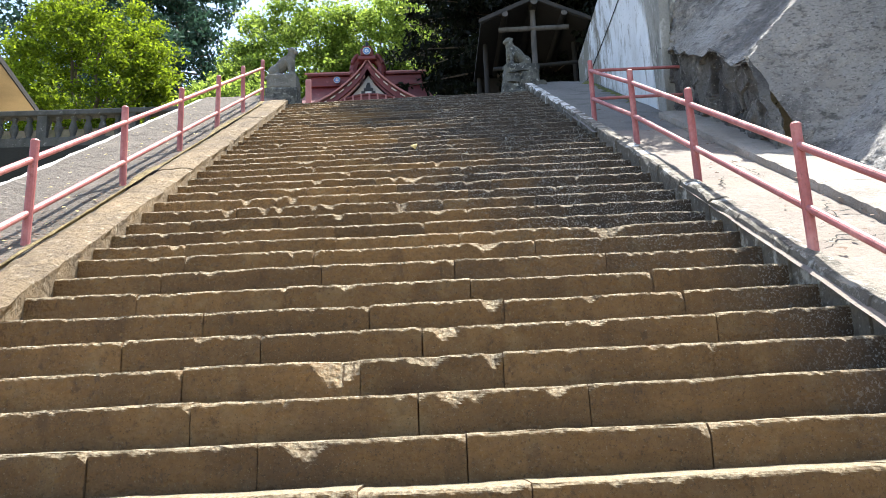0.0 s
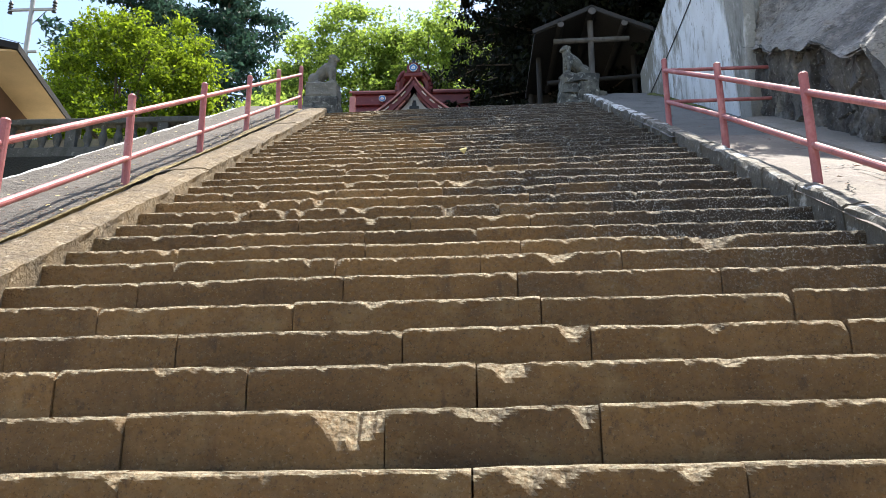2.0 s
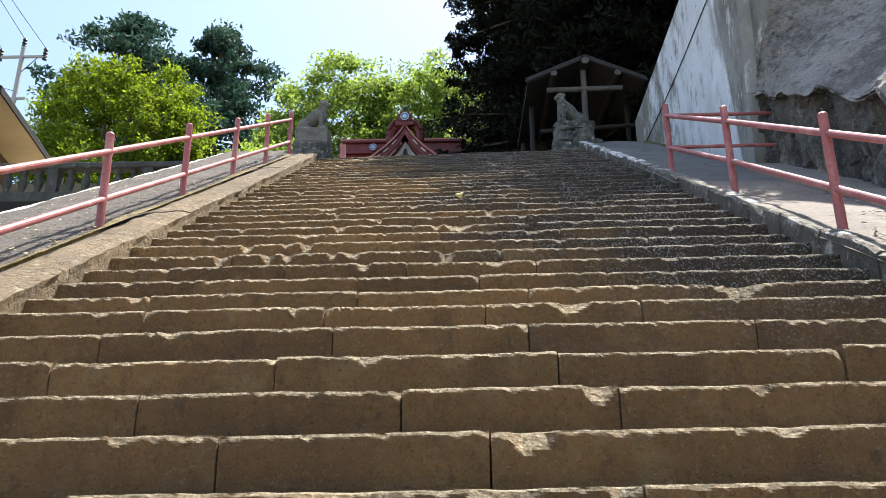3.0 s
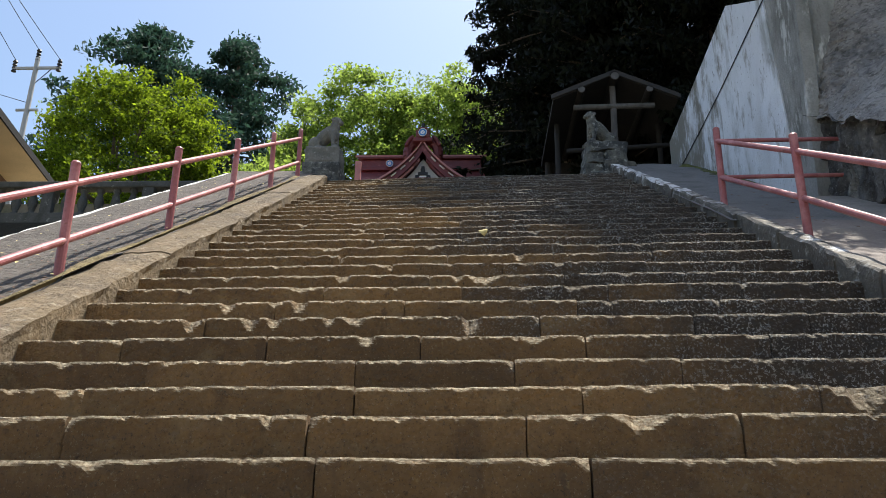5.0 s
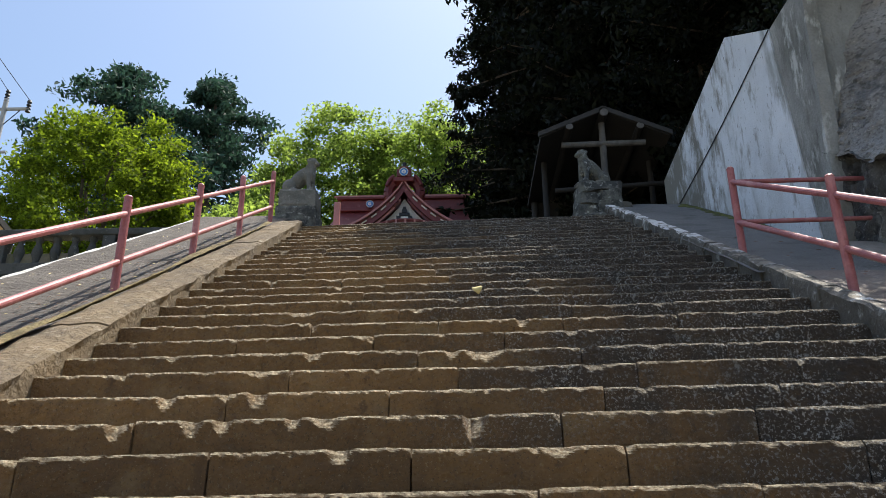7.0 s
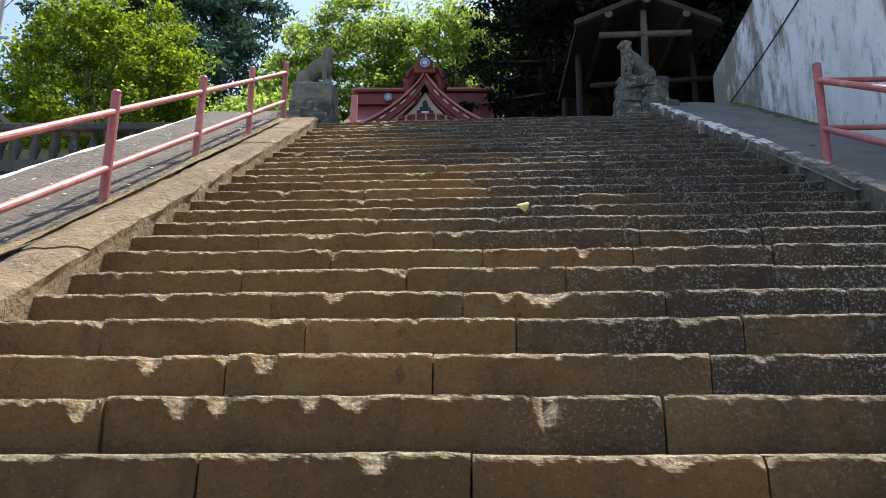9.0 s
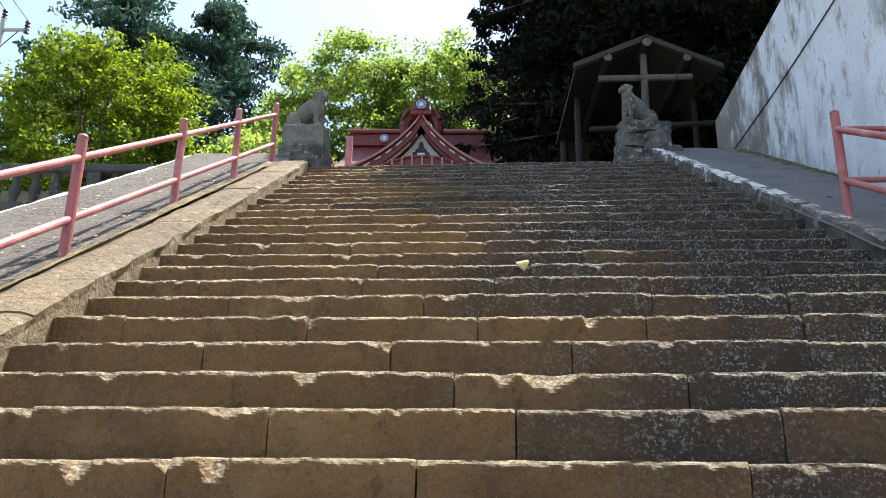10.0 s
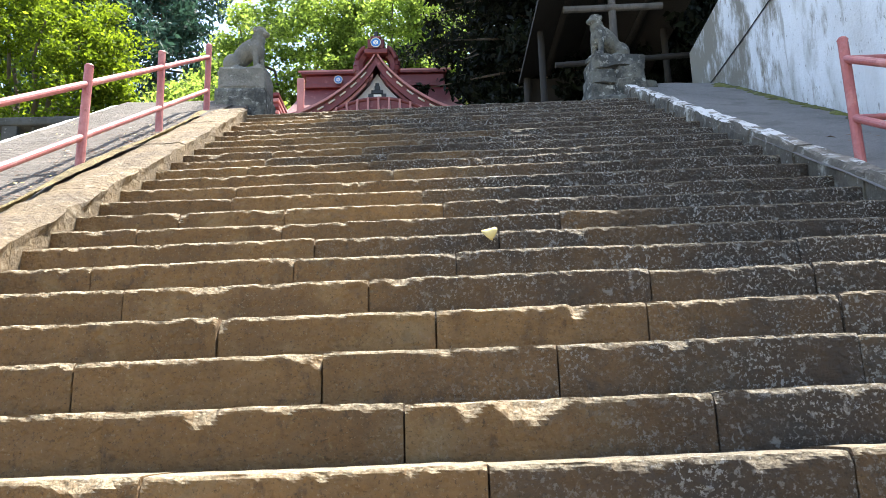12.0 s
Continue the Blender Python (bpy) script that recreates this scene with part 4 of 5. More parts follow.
def gate():
    top = 13.32
    base = thing("shrine_gate", "red lacquered shrine gate with curved gable and blue crests", "shrine gate", (GX, GY, TOP_Z))
    dz = top - TOP_Z

    def put(name, bm, material, label="", smooth=False):
        bmesh.ops.translate(bm, verts=bm.verts, vec=(0, 0, dz))
        return part(name, bm, material, base, label, smooth)

    for s in (-1, 1):
        put("gable_roof", gable_strip(s, -0.05, 0.07, -0.12, 2.6), RED, smooth=False)
        put("barge_board", gable_strip(s, 0.0, 0.26, -0.22, -0.12), RED)
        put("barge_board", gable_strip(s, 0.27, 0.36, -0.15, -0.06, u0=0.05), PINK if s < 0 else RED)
        put("barge_edge", gable_strip(s, -0.10, -0.03, -0.30, -0.10), PINK, "pale sunlit-coloured edge of the barge board")
        # Cream dashes drawn for the stepped tile edges along the barge.
        for k in range(9):
            u = 0.12 + 0.1 * k
            x, d = sweep(u)
            x2, d2 = sweep(u + 0.055)
            bm = bmesh.new()
            for a, b in (((s * x, -0.245, -d - 0.07), (s * x2, -0.245, -d2 - 0.07)),):
                tube(bm, a, b, 0.024, seg=6)
            put("gilt_fitting", bm, CREAM)
        for k in range(7):
            yy = 0.15 + 0.36 * k
            put("roof_rib", gable_strip(s, -0.11, -0.04, yy, yy + 0.07), RED)
    # plaster triangle with its ornament
    tri = [(0, -0.36)]
    for s, order in ((-1, range(1, 9)), (1, range(8, 0, -1))):
        side = []
        for k in order:
            x, d = sweep(0.075 * k + 0.06)
            side.append((s * x * 0.98, -d - 0.34))
        tri += side
    put("gable_plaster", extruded(tri, "y", 0.10, 0.18), GABLE_WHITE, "pale plaster gable field")
    bm = bmesh.new()
    for x0, x1, z0, z1 in ((-0.07, 0.07, -0.83, -0.72), (-0.15, 0.15, -0.93, -0.83), (-0.05, 0.05, -0.72, -0.64), (-0.30, 0.30, -1.24, -1.12), (-0.23, -0.11, -1.12, -0.93), (0.11, 0.23, -1.12, -0.93)):
        box(bm, x0, x1, 0.03, 0.098, z0, z1, 0.01)
    put("gable_ornament", bm, BLACK, "black carved gable ornament")
    put("gable_block", boxed(-0.10, 0.10, 0.05, 0.097, -1.11, -0.94, 0.01), WHITE)
    # bowed rail under the gable
    bows = [(0.06 - 1.05 + 2.1 * k / 16, -1.24 - 0.26 * ((k - 8) / 8) ** 2) for k in range(17)]
    for off, r in ((0, 0.05), (-0.40, 0.06)):
        for (xa, za), (xb, zb) in zip(bows[:-1], bows[1:]):
            bm = bmesh.new()
            tube(bm, (xa, -0.36, za + off), (xb, -0.36, zb + off), r, seg=8)
            put("bowed_rail", bm, RED)
    for k, (xa, za) in enumerate(bows):
        if k % 2 == 0:
            put("rail_post", boxed(xa - 0.026, xa + 0.026, -0.42, -0.31, za - 0.42, za + 0.03, 0.006), PINK)
        else:
            put("rail_panel", boxed(xa - 0.10, xa + 0.10, -0.37, -0.34, za - 0.38, za - 0.04), RED)
    # ridge end with crest and finial
    for x, z0, z1 in ((0.30, 0.0, 0.14), (0.21, 0.14, 0.40), (0.14, 0.40, 0.48)):
        put("ridge_ornament", boxed(-x, x, -0.34, -0.08, z0, z1, 0.03), RED)
    for s in (-1, 1):
        bm = bmesh.new()
        for k in range(5):
            a, b = k / 5, (k + 1) / 5
            tube(bm, (s * (0.28 + 0.22 * a), -0.2, 0.22 - 0.30 * a * a), (s * (0.28 + 0.22 * b), -0.2, 0.22 - 0.30 * b * b), 0.06, seg=8)
        put("ridge_scroll", bm, RED)
    put("finial", boxed(-0.05, 0.05, -0.25, -0.15, 0.46, 0.66, 0.02), BLACK, "black ridge finial")
    put("ridge_cap", boxed(-0.12, 0.12, -0.1, 2.6, -0.02, 0.2, 0.03), RED)
    for s in (-1, 1):
        bm = bmesh.new()
        for k in range(8):
            a, b = math.radians(20 + 17 * k), math.radians(20 + 17 * (k + 1))
            tube(bm, (s * 0.46 * math.sin(a), -0.05, -0.26 + 0.44 * math.cos(a)), (s * 0.46 * math.sin(b), -0.05, -0.26 + 0.44 * math.cos(b)), 0.15, seg=8)
        put("ridge_shoulder", bm, RED)
    crest(base, (0, -0.36, dz + 0.27), 0.118)
    # main roof behind: ridge along x, hollow slopes
    rl, rr, ry, rz = -2.2, 1.75, 2.5, 0.58
    n = 10
    for side, y_out in ((-1, 0.35), (1, 5.5)):
        rows = []
        for k in range(n + 1):
            u = k / n
            y = ry + (y_out - ry) * u
            z = rz - 0.28 - (2.1 if side < 0 else 1.75) * (1 - (1 - u) ** 1.5)
            rows.append([(rl - 0.9 * u + (rr - rl + 1.8 * u) * i / 20, y, z + dz + 0.16 * u * abs(i / 10 - 1) ** 3) for i in range(21)])
        ob = grid_mesh("main_roof_slope", rows, RED, base, smooth=False)
        md = ob.modifiers.new("thick", "SOLIDIFY")
        md.thickness = 0.12
    for s, x0, x1 in ((-1, rl, rl - 0.9), (1, rr, rr + 0.9)):
        rows = []
        for k in range(n + 1):
            u = k / n
            x = x0 + (x1 - x0) * u
            z = rz - 0.28 - 1.75 * (1 - (1 - u) ** 1.6)
            rows.append([(x, ry + (-2.15 + 5.15 * i / 10) * u, z + dz + 0.16 * u * abs(i / 5 - 1) ** 3) for i in range(11)])
        ob = grid_mesh("hip_slope", rows, RED, base, smooth=False)
        md = ob.modifiers.new("thick", "SOLIDIFY")
        md.thickness = 0.12
    for z0, z1, dpt, ext in ((-0.30, -0.16, 0.26, 0.02), (-0.16, 0.10, 0.20, 0.0), (0.10, 0.20, 0.30, 0.12)):
        put("ridge_course", boxed(rl - ext, rr + ext, ry - dpt, ry + dpt, rz + z0, rz + z1, 0.02), RED)
    put("ridge_edge", boxed(rl - 0.2, rr + 0.2, ry - 0.31, ry - 0.25, rz + 0.17, rz + 0.22), PINK)
    crest(base, (-1.25, ry - 0.36, dz + rz - 0.12), 0.11)
    for k in range(12):
        x = rl + 0.15 + 0.32 * k
        curve = [(2.5 - 2.15 * q / 8, rz - 0.22 - 2.1 * (1 - (1 - q / 8) ** 1.5)) for q in range(9)]
        # The four left ribs take the sunlit paint, the others plain red.
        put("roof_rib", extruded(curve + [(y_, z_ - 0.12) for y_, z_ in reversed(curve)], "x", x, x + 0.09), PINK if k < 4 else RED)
    put("sign_post", boxed(-2.02, -1.84, -0.1, 0.0, -1.9, -0.52, 0.02), PINK, "pale pink upright board")
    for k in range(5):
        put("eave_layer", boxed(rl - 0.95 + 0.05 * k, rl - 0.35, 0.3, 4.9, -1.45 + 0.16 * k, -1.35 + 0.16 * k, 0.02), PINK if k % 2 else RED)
    # body of the gate under the eaves
    for x in (-2.3, -0.9, 0.9, 2.3):
        for y in (0.3, 4.6):
            bm = bmesh.new()
            tube(bm, (x, y, -dz), (x, y, -2.0), 0.16, seg=14)
            put("column", bm, RED)
    put("upper_body", boxed(-2.4, 2.4, 0.2, 4.7, -2.6, -1.5), RED)
    put("side_wall", boxed(-2.35, -0.95, 2.3, 2.5, -dz, -2.55), RED)
    put("side_wall", boxed(0.95, 2.35, 2.3, 2.5, -dz, -2.55), RED)
    return base


gate()


# ---- stone balustrade on the terrace edge ----
def balustrade():
    y, z = 14.9, 7.40
    x0, x1 = -9.2, -4.05
    base = thing("stone_balustrade", "mossy grey stone balustrade on the terrace edge", "balustrade", (x0, y, z))

    def put(name, bm, label=""):
        bmesh.ops.translate(bm, verts=bm.verts, vec=(-x0, -y, -z))
        return part(name, bm, BALUSTRADE, base, label)

    put("base_rail", boxed(x0, x1, y - 0.12, y + 0.12, z - 0.18, z + 0.02, 0.015))
    put("top_rail", boxed(x0, x1, y - 0.13, y + 0.13, z + 0.48, z + 0.60, 0.025))
    prof = [(0.07, 0.0), (0.07, 0.05), (0.045, 0.07), (0.06, 0.12), (0.085, 0.20), (0.08, 0.26), (0.05, 0.36), (0.042, 0.40), (0.065, 0.43), (0.065, 0.49)]
    rings, n = [], 10
    bm = bmesh.new()
    for r, h in prof:
        rings.append([bm.verts.new((r * math.cos(2 * math.pi * k / n), r * math.sin(2 * math.pi * k / n), h)) for k in range(n)])
    for a, b in zip(rings[:-1], rings[1:]):
        for k in range(n):
            bm.faces.new((a[k], a[(k + 1) % n], b[(k + 1) % n], b[k]))
    first = part("baluster", bm, BALUSTRADE, base, smooth=True)
    k, x = 0, x0 + 0.25
    while x < x1 - 0.2:
        if k % 6 == 5:
            put("pier", boxed(x - 0.10, x + 0.10, y - 0.11, y + 0.11, z + 0.0, z + 0.5, 0.012))
        elif k == 0:
            first.location = (x - x0, 0, 0.0)
        else:
            ob = first.copy()
            scene.collection.objects.link(ob)
            ob.location = (x - x0, 0, 0.0)
        x += 0.29
        k += 1
    return base


balustrade()
tagged(part("terrace_wall", boxed(-14, -4.1, 14.75, 15.2, -0.3, 7.22), DARK_WALL), "stone retaining wall under the balustrade, darkened as if shaded", "wall", kind="structure")
tagged(part("terrace_wall", boxed(-4.3, 3.6, 14.75, 15.0, -0.3, TOP_Z - 0.01), WALL_GREY), "stone wall under the head of the steps", "wall", kind="structure")


# ---- house on the left ----
def house():
    c = Vector((-8.12, 13.8, 8.9))
    turn = Matrix.Rotation(radians(11), 4, "Z")
    base = thing("house", "house with broad tan soffit and dark roof edge", "house", c - Vector((0, 0, 8.9)))
    base.rotation_euler = (0, 0, radians(11))
    z = 8.9
    put = lambda name, bm, m, label="": part(name, bm, m, base, label)
    put("roof", extruded([(0.06, z + 0.03), (0.06, z - 0.055), (-6, z + 1.0), (-6, z + 1.09)], "y", -0.12, 3.1), TILE)
    put("fascia", boxed(0.06, 0.09, -0.15, 3.1, z - 0.10, z + 0.03), TILE)
    put("verge_board", extruded([(0.09, z - 0.09), (0.09, z + 0.035), (-6, z + 1.1), (-6, z + 0.97)], "y", -0.18, -0.12), TILE)
    put("soffit", extruded([(0.055, z - 0.10), (-0.8, z - 0.10), (-0.8, z - 0.06), (0.055, z - 0.06)], "y", -0.11, 3.05), SOFFIT, "tan soffit board")
    put("wall", boxed(-6, -0.75, 0.9, 3.0, 0.0, z + 0.1), HOUSE_WALL)
    put("timber_post", boxed(-0.95, -0.83, 0.95, 1.07, 0.0, z - 0.1), WOOD_DARK)
    put("gable_end", boxed(-6, -0.95, 0.82, 0.9, z - 1.5, z + 0.05), HOUSE_WALL)
    return base


house()


# ---- utility pole with its wires ----
def utility_pole():
    x, y = -19.85, 32.7
    base = thing("utility_pole", "concrete utility pole with cross arm and insulators", "utility pole", (x, y, 6))
    bm = bmesh.new()
    tube(bm, (0, 0, -6), (0, 0, 16.3), 0.17, 0.10, seg=12)
    part("pole_shaft", bm, CONCRETE_POLE, base)
    part("cross_arm", boxed(-1.05, 1.10, -0.05, 0.05, 15.72, 15.84, 0.01), CONCRETE_POLE, base)
    part("cross_arm", boxed(-0.5, 0.5, -0.05, 0.05, 13.6, 13.7, 0.01), CONCRETE_POLE, base)
    for dx, dz in ((-1.0, 0.0), (1.05, 0.0), (0.0, 0.55)):
        bm = bmesh.new()
        for k in range(4):
            tube(bm, (dx, 0, 15.62 + dz + 0.16 * k), (dx, 0, 15.72 + dz + 0.16 * k), 0.11, 0.07, seg=8)
        part("insulator", bm, BLACK, base)
    bm = bmesh.new()
    tube(bm, (0.0, 0.0, 14.9), (0.7, 0, 15.7), 0.02, seg=6)
    part("brace", bm, BLACK, base)
    for k, (dx, dz) in enumerate(((-1.0, 16.2), (0.0, 16.7), (1.05, 16.2))):
        pts = [(x + dx + (1.0 - 2.0 * k) * u, y - 25 * u, 6 + dz + 10 * u - 3.2 * u * (1 - u)) for u in np.linspace(0, 1, 16)]
        cable("power_line", "thin black overhead power line", pts, 0.014)
    pts = [(x, y, 20.0 - 0.0), (x - 6, y - 4, 20.4)]
    cable("power_line", "thin black overhead power line", pts, 0.014)


utility_pole()


# ---- trees ----
def leaves(name, clumps, per, size, material, parent, seed, droop=0.0, flat=0.0, aspect=0.55):
    """A crown of many small leaves: clumps is an array of centre and radii."""
    rng = np.random.default_rng(seed)
    n = len(clumps) * per
    c = np.repeat(clumps[:, :3], per, axis=0)
    r = np.repeat(clumps[:, 3:6], per, axis=0)
    d = rng.normal(size=(n, 3))
    d /= np.linalg.norm(d, axis=1)[:, None]
    p = c + d * r * (0.35 + 0.75 * rng.random((n, 1)))
    a = rng.normal(size=(n, 3))
    a[:, 2] = a[:, 2] * (1 - flat) - droop
    a /= np.linalg.norm(a, axis=1)[:, None]
    b = np.cross(a, rng.normal(size=(n, 3)) * (1, 1, 1) + (0, 0, flat))
    b /= np.linalg.norm(b, axis=1)[:, None] + 1e-9
    s = size * (0.6 + 0.8 * rng.random((n, 1)))
    v = np.empty((n, 4, 3))
    v[:, 0], v[:, 1], v[:, 2], v[:, 3] = p - a * s / 2, p + b * s * aspect / 2, p + a * s / 2, p - b * s * aspect / 2
    me = bpy.data.meshes.new(name)
    me.vertices.add(n * 4)
    me.vertices.foreach_set("co", v.reshape(-1))
    me.loops.add(n * 4)
    me.loops.foreach_set("vertex_index", np.arange(n * 4, dtype=np.int32))
    me.polygons.add(n)
    me.polygons.foreach_set("loop_start", np.arange(0, n * 4, 4, dtype=np.int32))
    me.update(calc_edges=True)
    me.materials.append(material)
    ob = new(name, me)
    ob.parent = parent
    return ob


def limb(bm, a, b, r0, r1, rng, n=4, wob=0.06):
    a, b = np.array(a, float), np.array(b, float)
    length = np.linalg.norm(b - a)
    prev, pr = a, r0
    for k in range(1, n + 1):
        q = a + (b - a) * k / n + (rng.normal(size=3) * wob * length / n if k < n else 0)
        rr = r0 + (r1 - r0) * k / n
        tube(bm, prev, q, pr, rr, seg=7, caps=False)
        prev, pr = q, rr


def broad_tree(name, label, at, centre, radii, seed, material, count, per, leaf, clump, shell=0.55, boughs=14):
    """A broad-leaved tree: trunk, limbs to the clumps, an uneven crown with gaps."""
    rng = np.random.default_rng(seed)
    base = thing(name, label, "tree", at)
    at, centre, radii = np.array(at, float), np.array(centre, float) - np.array(at, float), np.array(radii, float)
    d = rng.normal(size=(count, 3))
    d /= np.linalg.norm(d, axis=1)[:, None]
    bump = np.array([1 + 0.28 * noise.noise(Vector(q * 1.6) + Vector((seed, 0, 0))) for q in d])
    rad = (shell + (1 - shell) * rng.random(count) ** 0.6) * bump
    p = centre + d * radii * rad[:, None]
    size = clump * (0.6 + 0.8 * rng.random(count))
    clumps = np.column_stack((p, size, size, size * 0.6))
    bm = bmesh.new()
    fork = centre - np.array((0, 0, radii[2] * 0.55))
    limb(bm, (0, 0, -0.3), fork, 0.32, 0.2, rng)
    for q in p[rng.choice(count, boughs, replace=False)]:
        limb(bm, fork, q, 0.11, 0.025, rng, 4, 0.12)
    part("trunk", bm, BARK, base)
    leaves("crown", clumps, per, leaf, material, base, seed + 1, flat=0.3)
    return base


def conifer(name, label, at, height, spread, seed, material, leaf, per, start=0.15, droop=0.5, whorls=26, ragged=0.35, taper=0.55, flat=0.5):
    """A conifer: straight trunk, whorls of boughs that shorten towards the top, needle sprays."""
    rng = np.random.default_rng(seed)
    base = thing(name, label, "tree", at)
    bm = bmesh.new()
    tube(bm, (0, 0, -0.3), (0, 0, height), spread * 0.09, 0.03, seg=9)
    clumps = []
    for w in range(whorls):
        u = start + (1 - start) * w / whorls
        reach = spread * min(1.0, 1.25 * (1 - u) ** taper) * (1 + ragged * rng.normal() * 0.5) + 0.25
        n = max(3, int(5 + 5 * (1 - u)))
        for k in range(n):
            a = rng.random() * 2 * math.pi
            rr = reach * (0.65 + 0.45 * rng.random())
            z = u * height + rng.normal() * height * 0.012
            end = np.array((rr * math.cos(a), rr * math.sin(a), z - droop * rr * 0.25))
            tube(bm, (0, 0, z), end, 0.05, 0.012, seg=5, caps=False)
            for q in (0.45, 0.75, 1.0):
                c = np.array((0, 0, z)) * (1 - q) + end * q
                s = spread * (0.10 + 0.10 * rng.random()) * (0.75 + 0.5 * (1 - u))
                clumps.append((*(c + rng.normal(size=3) * 0.12), s, s, s * flat))
    part("trunk", bm, BARK, base)
    leaves("crown", np.array(clumps), per, leaf, material, base, seed + 1, droop=droop, aspect=0.4)
    return base


broad_tree("maple_tree", "bright yellow-green leafy tree behind the balustrade", (-11.6, 26, 7.0), (-11.7, 26, 13.2), (3.3, 2.8, 3.7), 3, LEAF_YELLOW, 420, 170, 0.125, 0.50)
CHERRY = "light green leafy tree behind the shrine gate"
broad_tree("cherry_tree", CHERRY, (-9.2, 36, 7.0), (-9.0, 36, 15.6), (2.4, 2.4, 3.8), 11, LEAF_LIGHT, 210, 130, 0.18, 0.60)
broad_tree("cherry_tree", CHERRY, (-6.0, 38, 7.0), (-6.2, 38, 19.3), (4.2, 3.0, 5.2), 12, LEAF_LIGHT, 360, 130, 0.18, 0.70)
broad_tree("cherry_tree", CHERRY, (-1.2, 38, 7.0), (-1.3, 38, 19.0), (4.2, 3.0, 5.4), 13, LEAF_LIGHT, 360, 130, 0.18, 0.70)
broad_tree("cherry_tree", "shaded green tree standing beside the shrine gate", (-7.5, 30, 7.0), (-7.6, 30, 12.6), (3.2, 2.5, 3.0), 14, LEAF_LIGHT, 260, 110, 0.16, 0.6)
conifer("pine_tree", "tall dark blue-green conifer against the sky", (-20.6, 45, 7.0), 25.6, 8.0, 21, LEAF_PINE, 0.36, 80, start=0.10, whorls=34, ragged=0.8, taper=0.66, flat=0.30)
conifer("pine_tree", "tall dark blue-green conifer against the sky", (-14.9, 45, 7.0), 24.8, 7.2, 24, LEAF_PINE, 0.36, 80, start=0.10, whorls=34, ragged=0.8, taper=0.66, flat=0.30)
conifer("pine_tree", "dark conifer top behind the green trees", (-0.6, 52, 7.0), 24.5, 4.5, 23, LEAF_PINE, 0.32, 50, start=0.5)
# Seeds 35 and 42 are added for the shade they cast on steps and shed.
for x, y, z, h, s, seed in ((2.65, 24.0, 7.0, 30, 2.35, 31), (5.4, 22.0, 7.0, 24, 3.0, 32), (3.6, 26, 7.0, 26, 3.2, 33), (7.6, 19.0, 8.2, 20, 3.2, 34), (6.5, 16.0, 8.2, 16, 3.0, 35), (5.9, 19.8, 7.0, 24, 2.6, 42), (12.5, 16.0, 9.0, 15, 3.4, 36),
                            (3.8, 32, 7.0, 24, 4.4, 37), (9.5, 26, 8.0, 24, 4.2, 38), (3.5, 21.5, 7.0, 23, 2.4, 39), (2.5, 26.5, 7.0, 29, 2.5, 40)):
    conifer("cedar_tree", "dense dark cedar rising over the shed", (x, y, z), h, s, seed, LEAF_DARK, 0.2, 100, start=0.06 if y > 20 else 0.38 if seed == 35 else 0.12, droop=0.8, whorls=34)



# ---- low plants, moss and fallen leaves ----
def tuft(name, label, at, clumps, per, leaf, material, seed):
    base = thing(name, label, "shrub", at)
    rng = np.random.default_rng(seed)
    c = np.array(clumps, float)
    bm = bmesh.new()
    for q in c:
        for _ in range(4):
            limb(bm, (0, 0, -0.1), q[:3] + rng.normal(size=3) * 0.3 * q[3], 0.015, 0.004, rng, 3, 0.1)
    part("stem", bm, BARK, base)
    leaves("foliage", c, per, leaf, material, base, seed, flat=0.2)


tuft("fern_tuft", "bright green weeds at the foot of the cliff", (3.62, 5.3, line_z(5.3, 0.15)), [(-0.02, 0, 0.16, 0.16, 0.2, 0.16), (0.05, -0.25, 0.12, 0.12, 0.15, 0.12)], 130, 0.07, LEAF_LIGHT, 51)
tuft("creeper", "green creeper hanging over the top of the wall", (3.75, 10.4, 8.75), [(-0.1, -0.2, 0.1, 0.35, 0.45, 0.2), (0.1, 0.5, 0.15, 0.4, 0.5, 0.25), (-0.05, -0.8, 0.0, 0.35, 0.4, 0.25), (0.3, 1.2, 0.7, 0.5, 0.5, 0.35)], 260, 0.09, LEAF_DARK, 52)
tuft("creeper", "green creeper hanging over the top of the wall", (3.85, 13.2, 9.55), [(-0.1, -0.6, 0.1, 0.3, 0.5, 0.2), (0.0, 0.3, 0.15, 0.3, 0.6, 0.25), (0.0, 1.3, 0.1, 0.3, 0.6, 0.25)], 260, 0.09, LEAF_DARK, 53)
for k in range(3):
    y = 4.6 + 1.15 * k
    tuft("cliff_shrub", "dark green shrub growing on the cliff top", (6.75, y, line_z(y, 4.6)), [(0, 0, 0.4, 0.7, 0.7, 0.5), (0.4, 0.4, 0.8, 0.6, 0.6, 0.5)], 320, 0.10, LEAF_DARK, 60 + k)


def litter(name, label, count, place, size, material, seed):
    """Loose flakes lying on the slope."""
    rng = np.random.default_rng(seed)
    verts, faces = [], []
    for k in range(count):
        x, y, h = place(rng)
        a, s = rng.random() * 6.28, size * (0.5 + rng.random())
        u = Vector((math.cos(a), math.sin(a), SLOPE * math.sin(a))) * s
        v = Vector((-math.sin(a), math.cos(a), SLOPE * math.cos(a))) * s * 0.5
        c = Vector((x, y, line_z(y, h + 0.012)))
        up = Vector((0, 0, s * 0.35 * rng.random()))
        verts += [c - u, c + v + up, c + u, c - v + up]
        faces.append((4 * k, 4 * k + 1, 4 * k + 2, 4 * k + 3))
    ob = sheet(name, verts, faces, material)
    return tagged(ob, label, "leaf litter", kind="stuff")


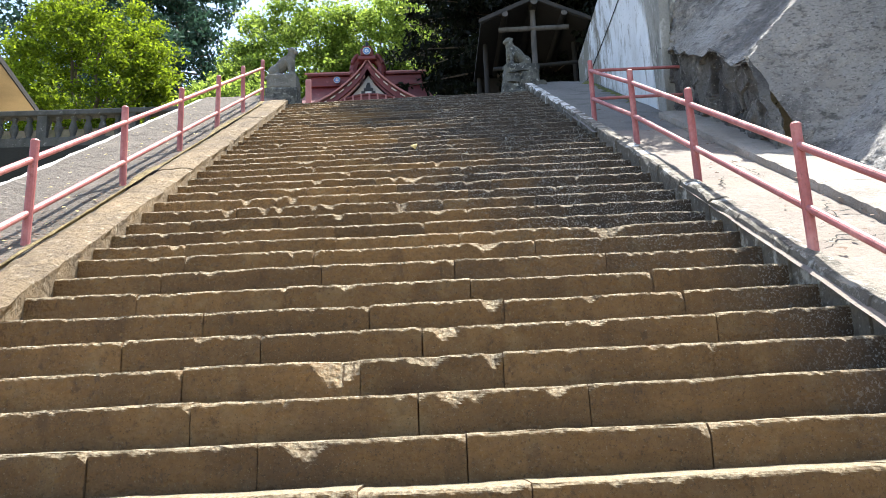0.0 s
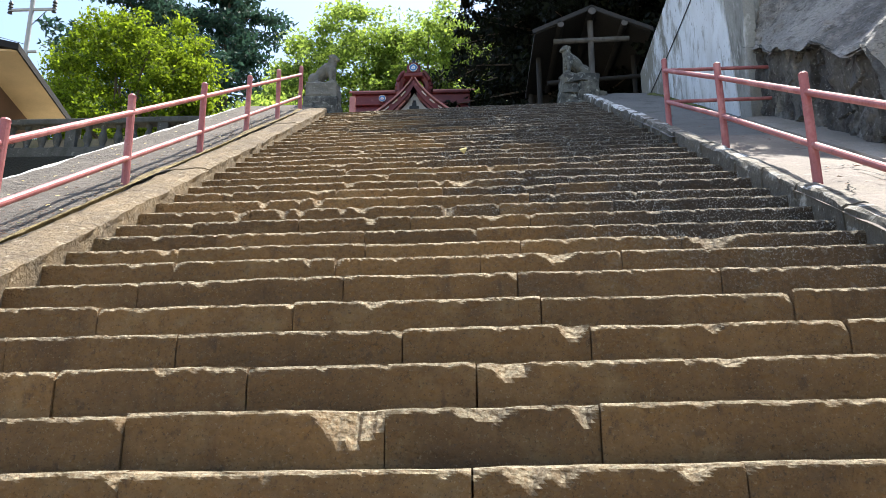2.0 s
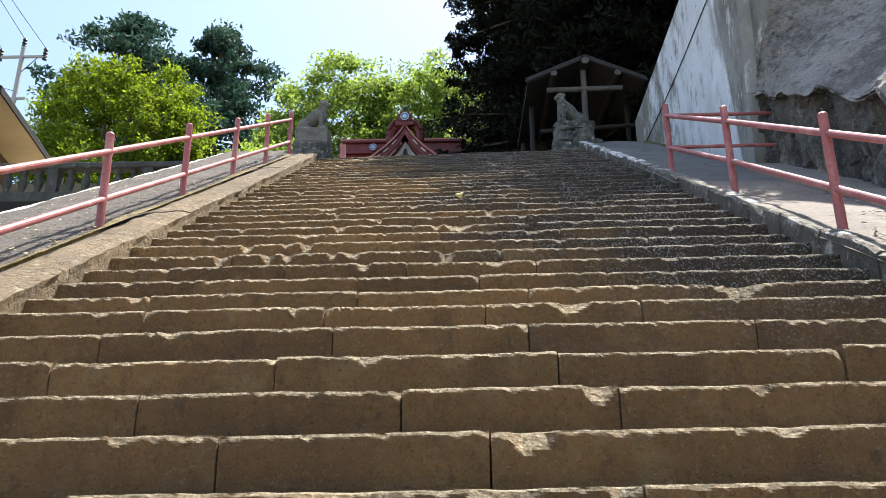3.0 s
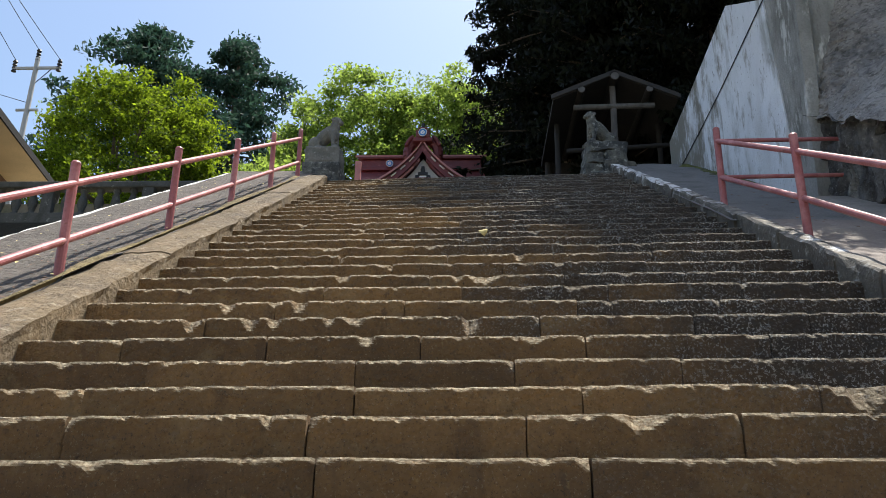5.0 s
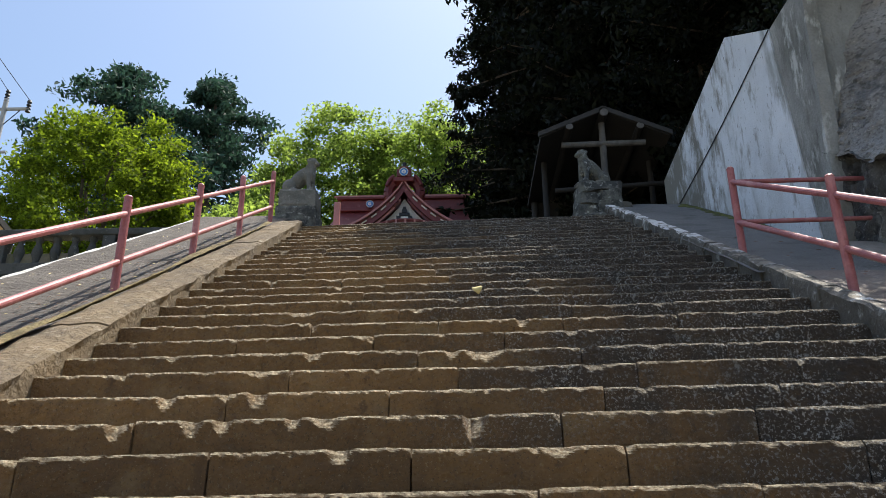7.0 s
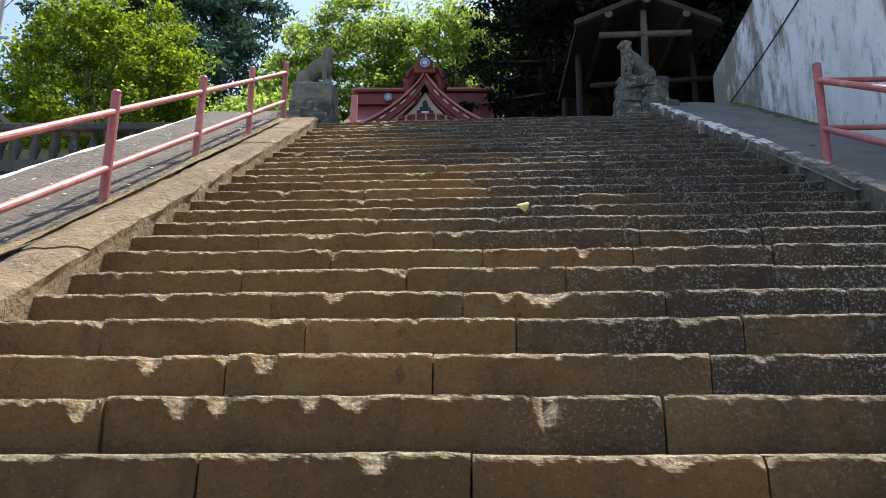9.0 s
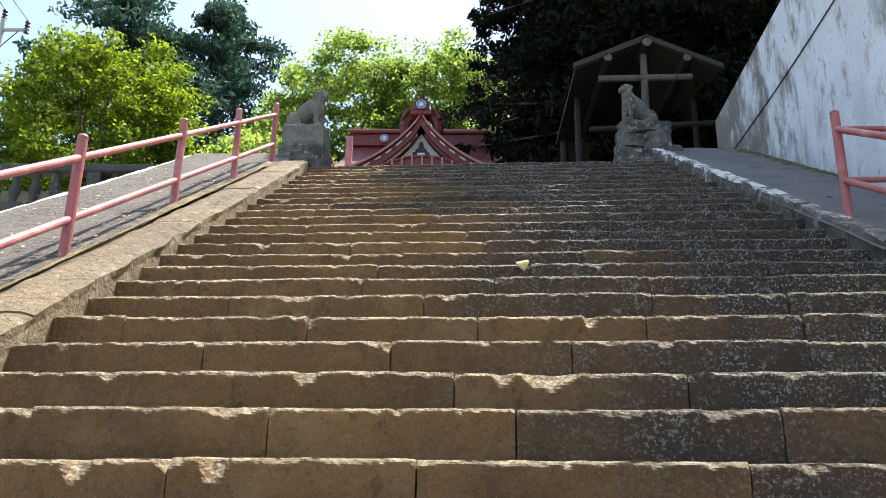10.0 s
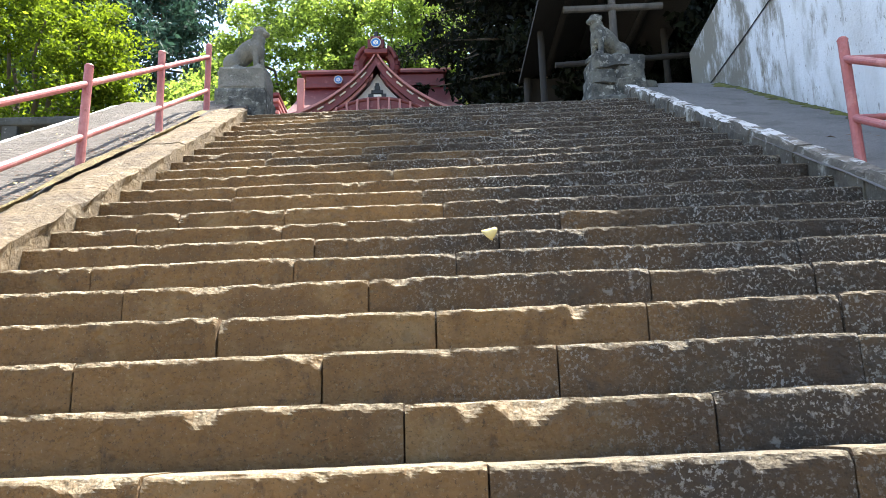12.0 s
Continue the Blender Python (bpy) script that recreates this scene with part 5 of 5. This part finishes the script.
litter("fallen_leaves", "dry brown leaves strewn over the ramp", 1300, lambda r: (-2.83 - abs(r.normal()) * 0.30, 2.0 + 11.0 * r.random(), 0.040), 0.017, DRY_LEAF, 71)
litter("fallen_leaves", "dry pale leaves lying on the ramp", 160, lambda r: (-2.9 - 1.2 * r.random(), 2.0 + 11.0 * r.random(), 0.045), 0.02, LEAF_DRY, 72)
litter("fallen_leaves", "dry leaves lying on the concrete ramp", 130, lambda r: (2.55 + 0.9 * r.random(), 2.0 + 9.0 * r.random(), 0.125), 0.025, DRY_LEAF, 73)

moss_rows = []
for j in range(150):
    y = 3.0 + 10.3 * j / 149
    w = 0.12 * max(0.15, 0.5 + 1.3 * n3(y, 7, 0, 1.1))
    moss_rows.append([(-2.80 - w * k / 4, y, line_z(y, 0.062) + 0.025 * math.sin(math.pi * (0.2 + 0.7 * k / 4)) * (1 + 0.6 * n3(y, k, 3, 9)) - 0.03 * (k == 4)) for k in range(5)])
tagged(grid_mesh("moss", moss_rows, MOSS_DRY), "strip of brown moss and grit along the kerb", "moss", kind="stuff")


def crack(points, x0, y0, length, heading, seed, h):
    """A jagged open crack in the concrete."""
    rng = np.random.default_rng(seed)
    verts, faces = [], []
    x, y, a = x0, y0, heading
    for k in range(points):
        w = 0.006 * (0.5 + rng.random()) * (1 - abs(2 * k / points - 1) ** 3)
        nx, ny = -math.sin(a), math.cos(a)
        for s in (-1, 1):
            verts.append((x + nx * w * s, y + ny * w * s, line_z(y + ny * w * s, h)))
        if k:
            faces.append((2 * k - 2, 2 * k - 1, 2 * k + 1, 2 * k))
        a = heading + rng.normal() * 0.6
        x, y = x + length / points * math.cos(a), y + length / points * math.sin(a)
    return verts, faces


verts, faces = [], []
for k, (x, y, length, heading) in enumerate(((2.5, 4.9, 0.7, 0.3), (2.45, 6.3, 0.5, 0.9), (2.6, 7.2, 0.6, 0.2), (2.9, 5.6, 0.8, -0.2), (2.8, 8.0, 0.5, 0.5), (2.5, 3.9, 0.6, -0.3), (3.0, 6.6, 0.7, 1.4), (2.7, 5.2, 0.9, 1.2))):
    v, f = crack(18, x, y, length, heading, 90 + k, 0.128)
    faces += [tuple(q + len(verts) for q in face) for face in f]
    verts += v
tagged(sheet("cracks", verts, faces, DARK_WALL), "dark jagged cracks in the concrete ramp", "crack", kind="stuff")


# a pale leaf that hangs over one step's edge
leaf_rows = []
for j in range(7):
    u = j / 6
    half = 0.048 * (1 - u) ** 0.75 * (1 - 0.35 * (1 - u) ** 6) + 0.003
    leaf_rows.append([(-0.115 + 0.02 * u + half * k, 9.112 - 0.014 * math.sin(math.pi * u) - 0.006 * k * k, line_z(9.13) + 0.012 - 0.055 * u + 0.008 * k) for k in (-1.0, -0.5, 0.0, 0.5, 1.0)])
leaf = grid_mesh("fallen_leaf", leaf_rows, LEAF_DRY)
leaf.modifiers.new("thick", "SOLIDIFY").thickness = 0.002
tagged(leaf, "pale yellow dry leaf on the edge of a step", "leaf")
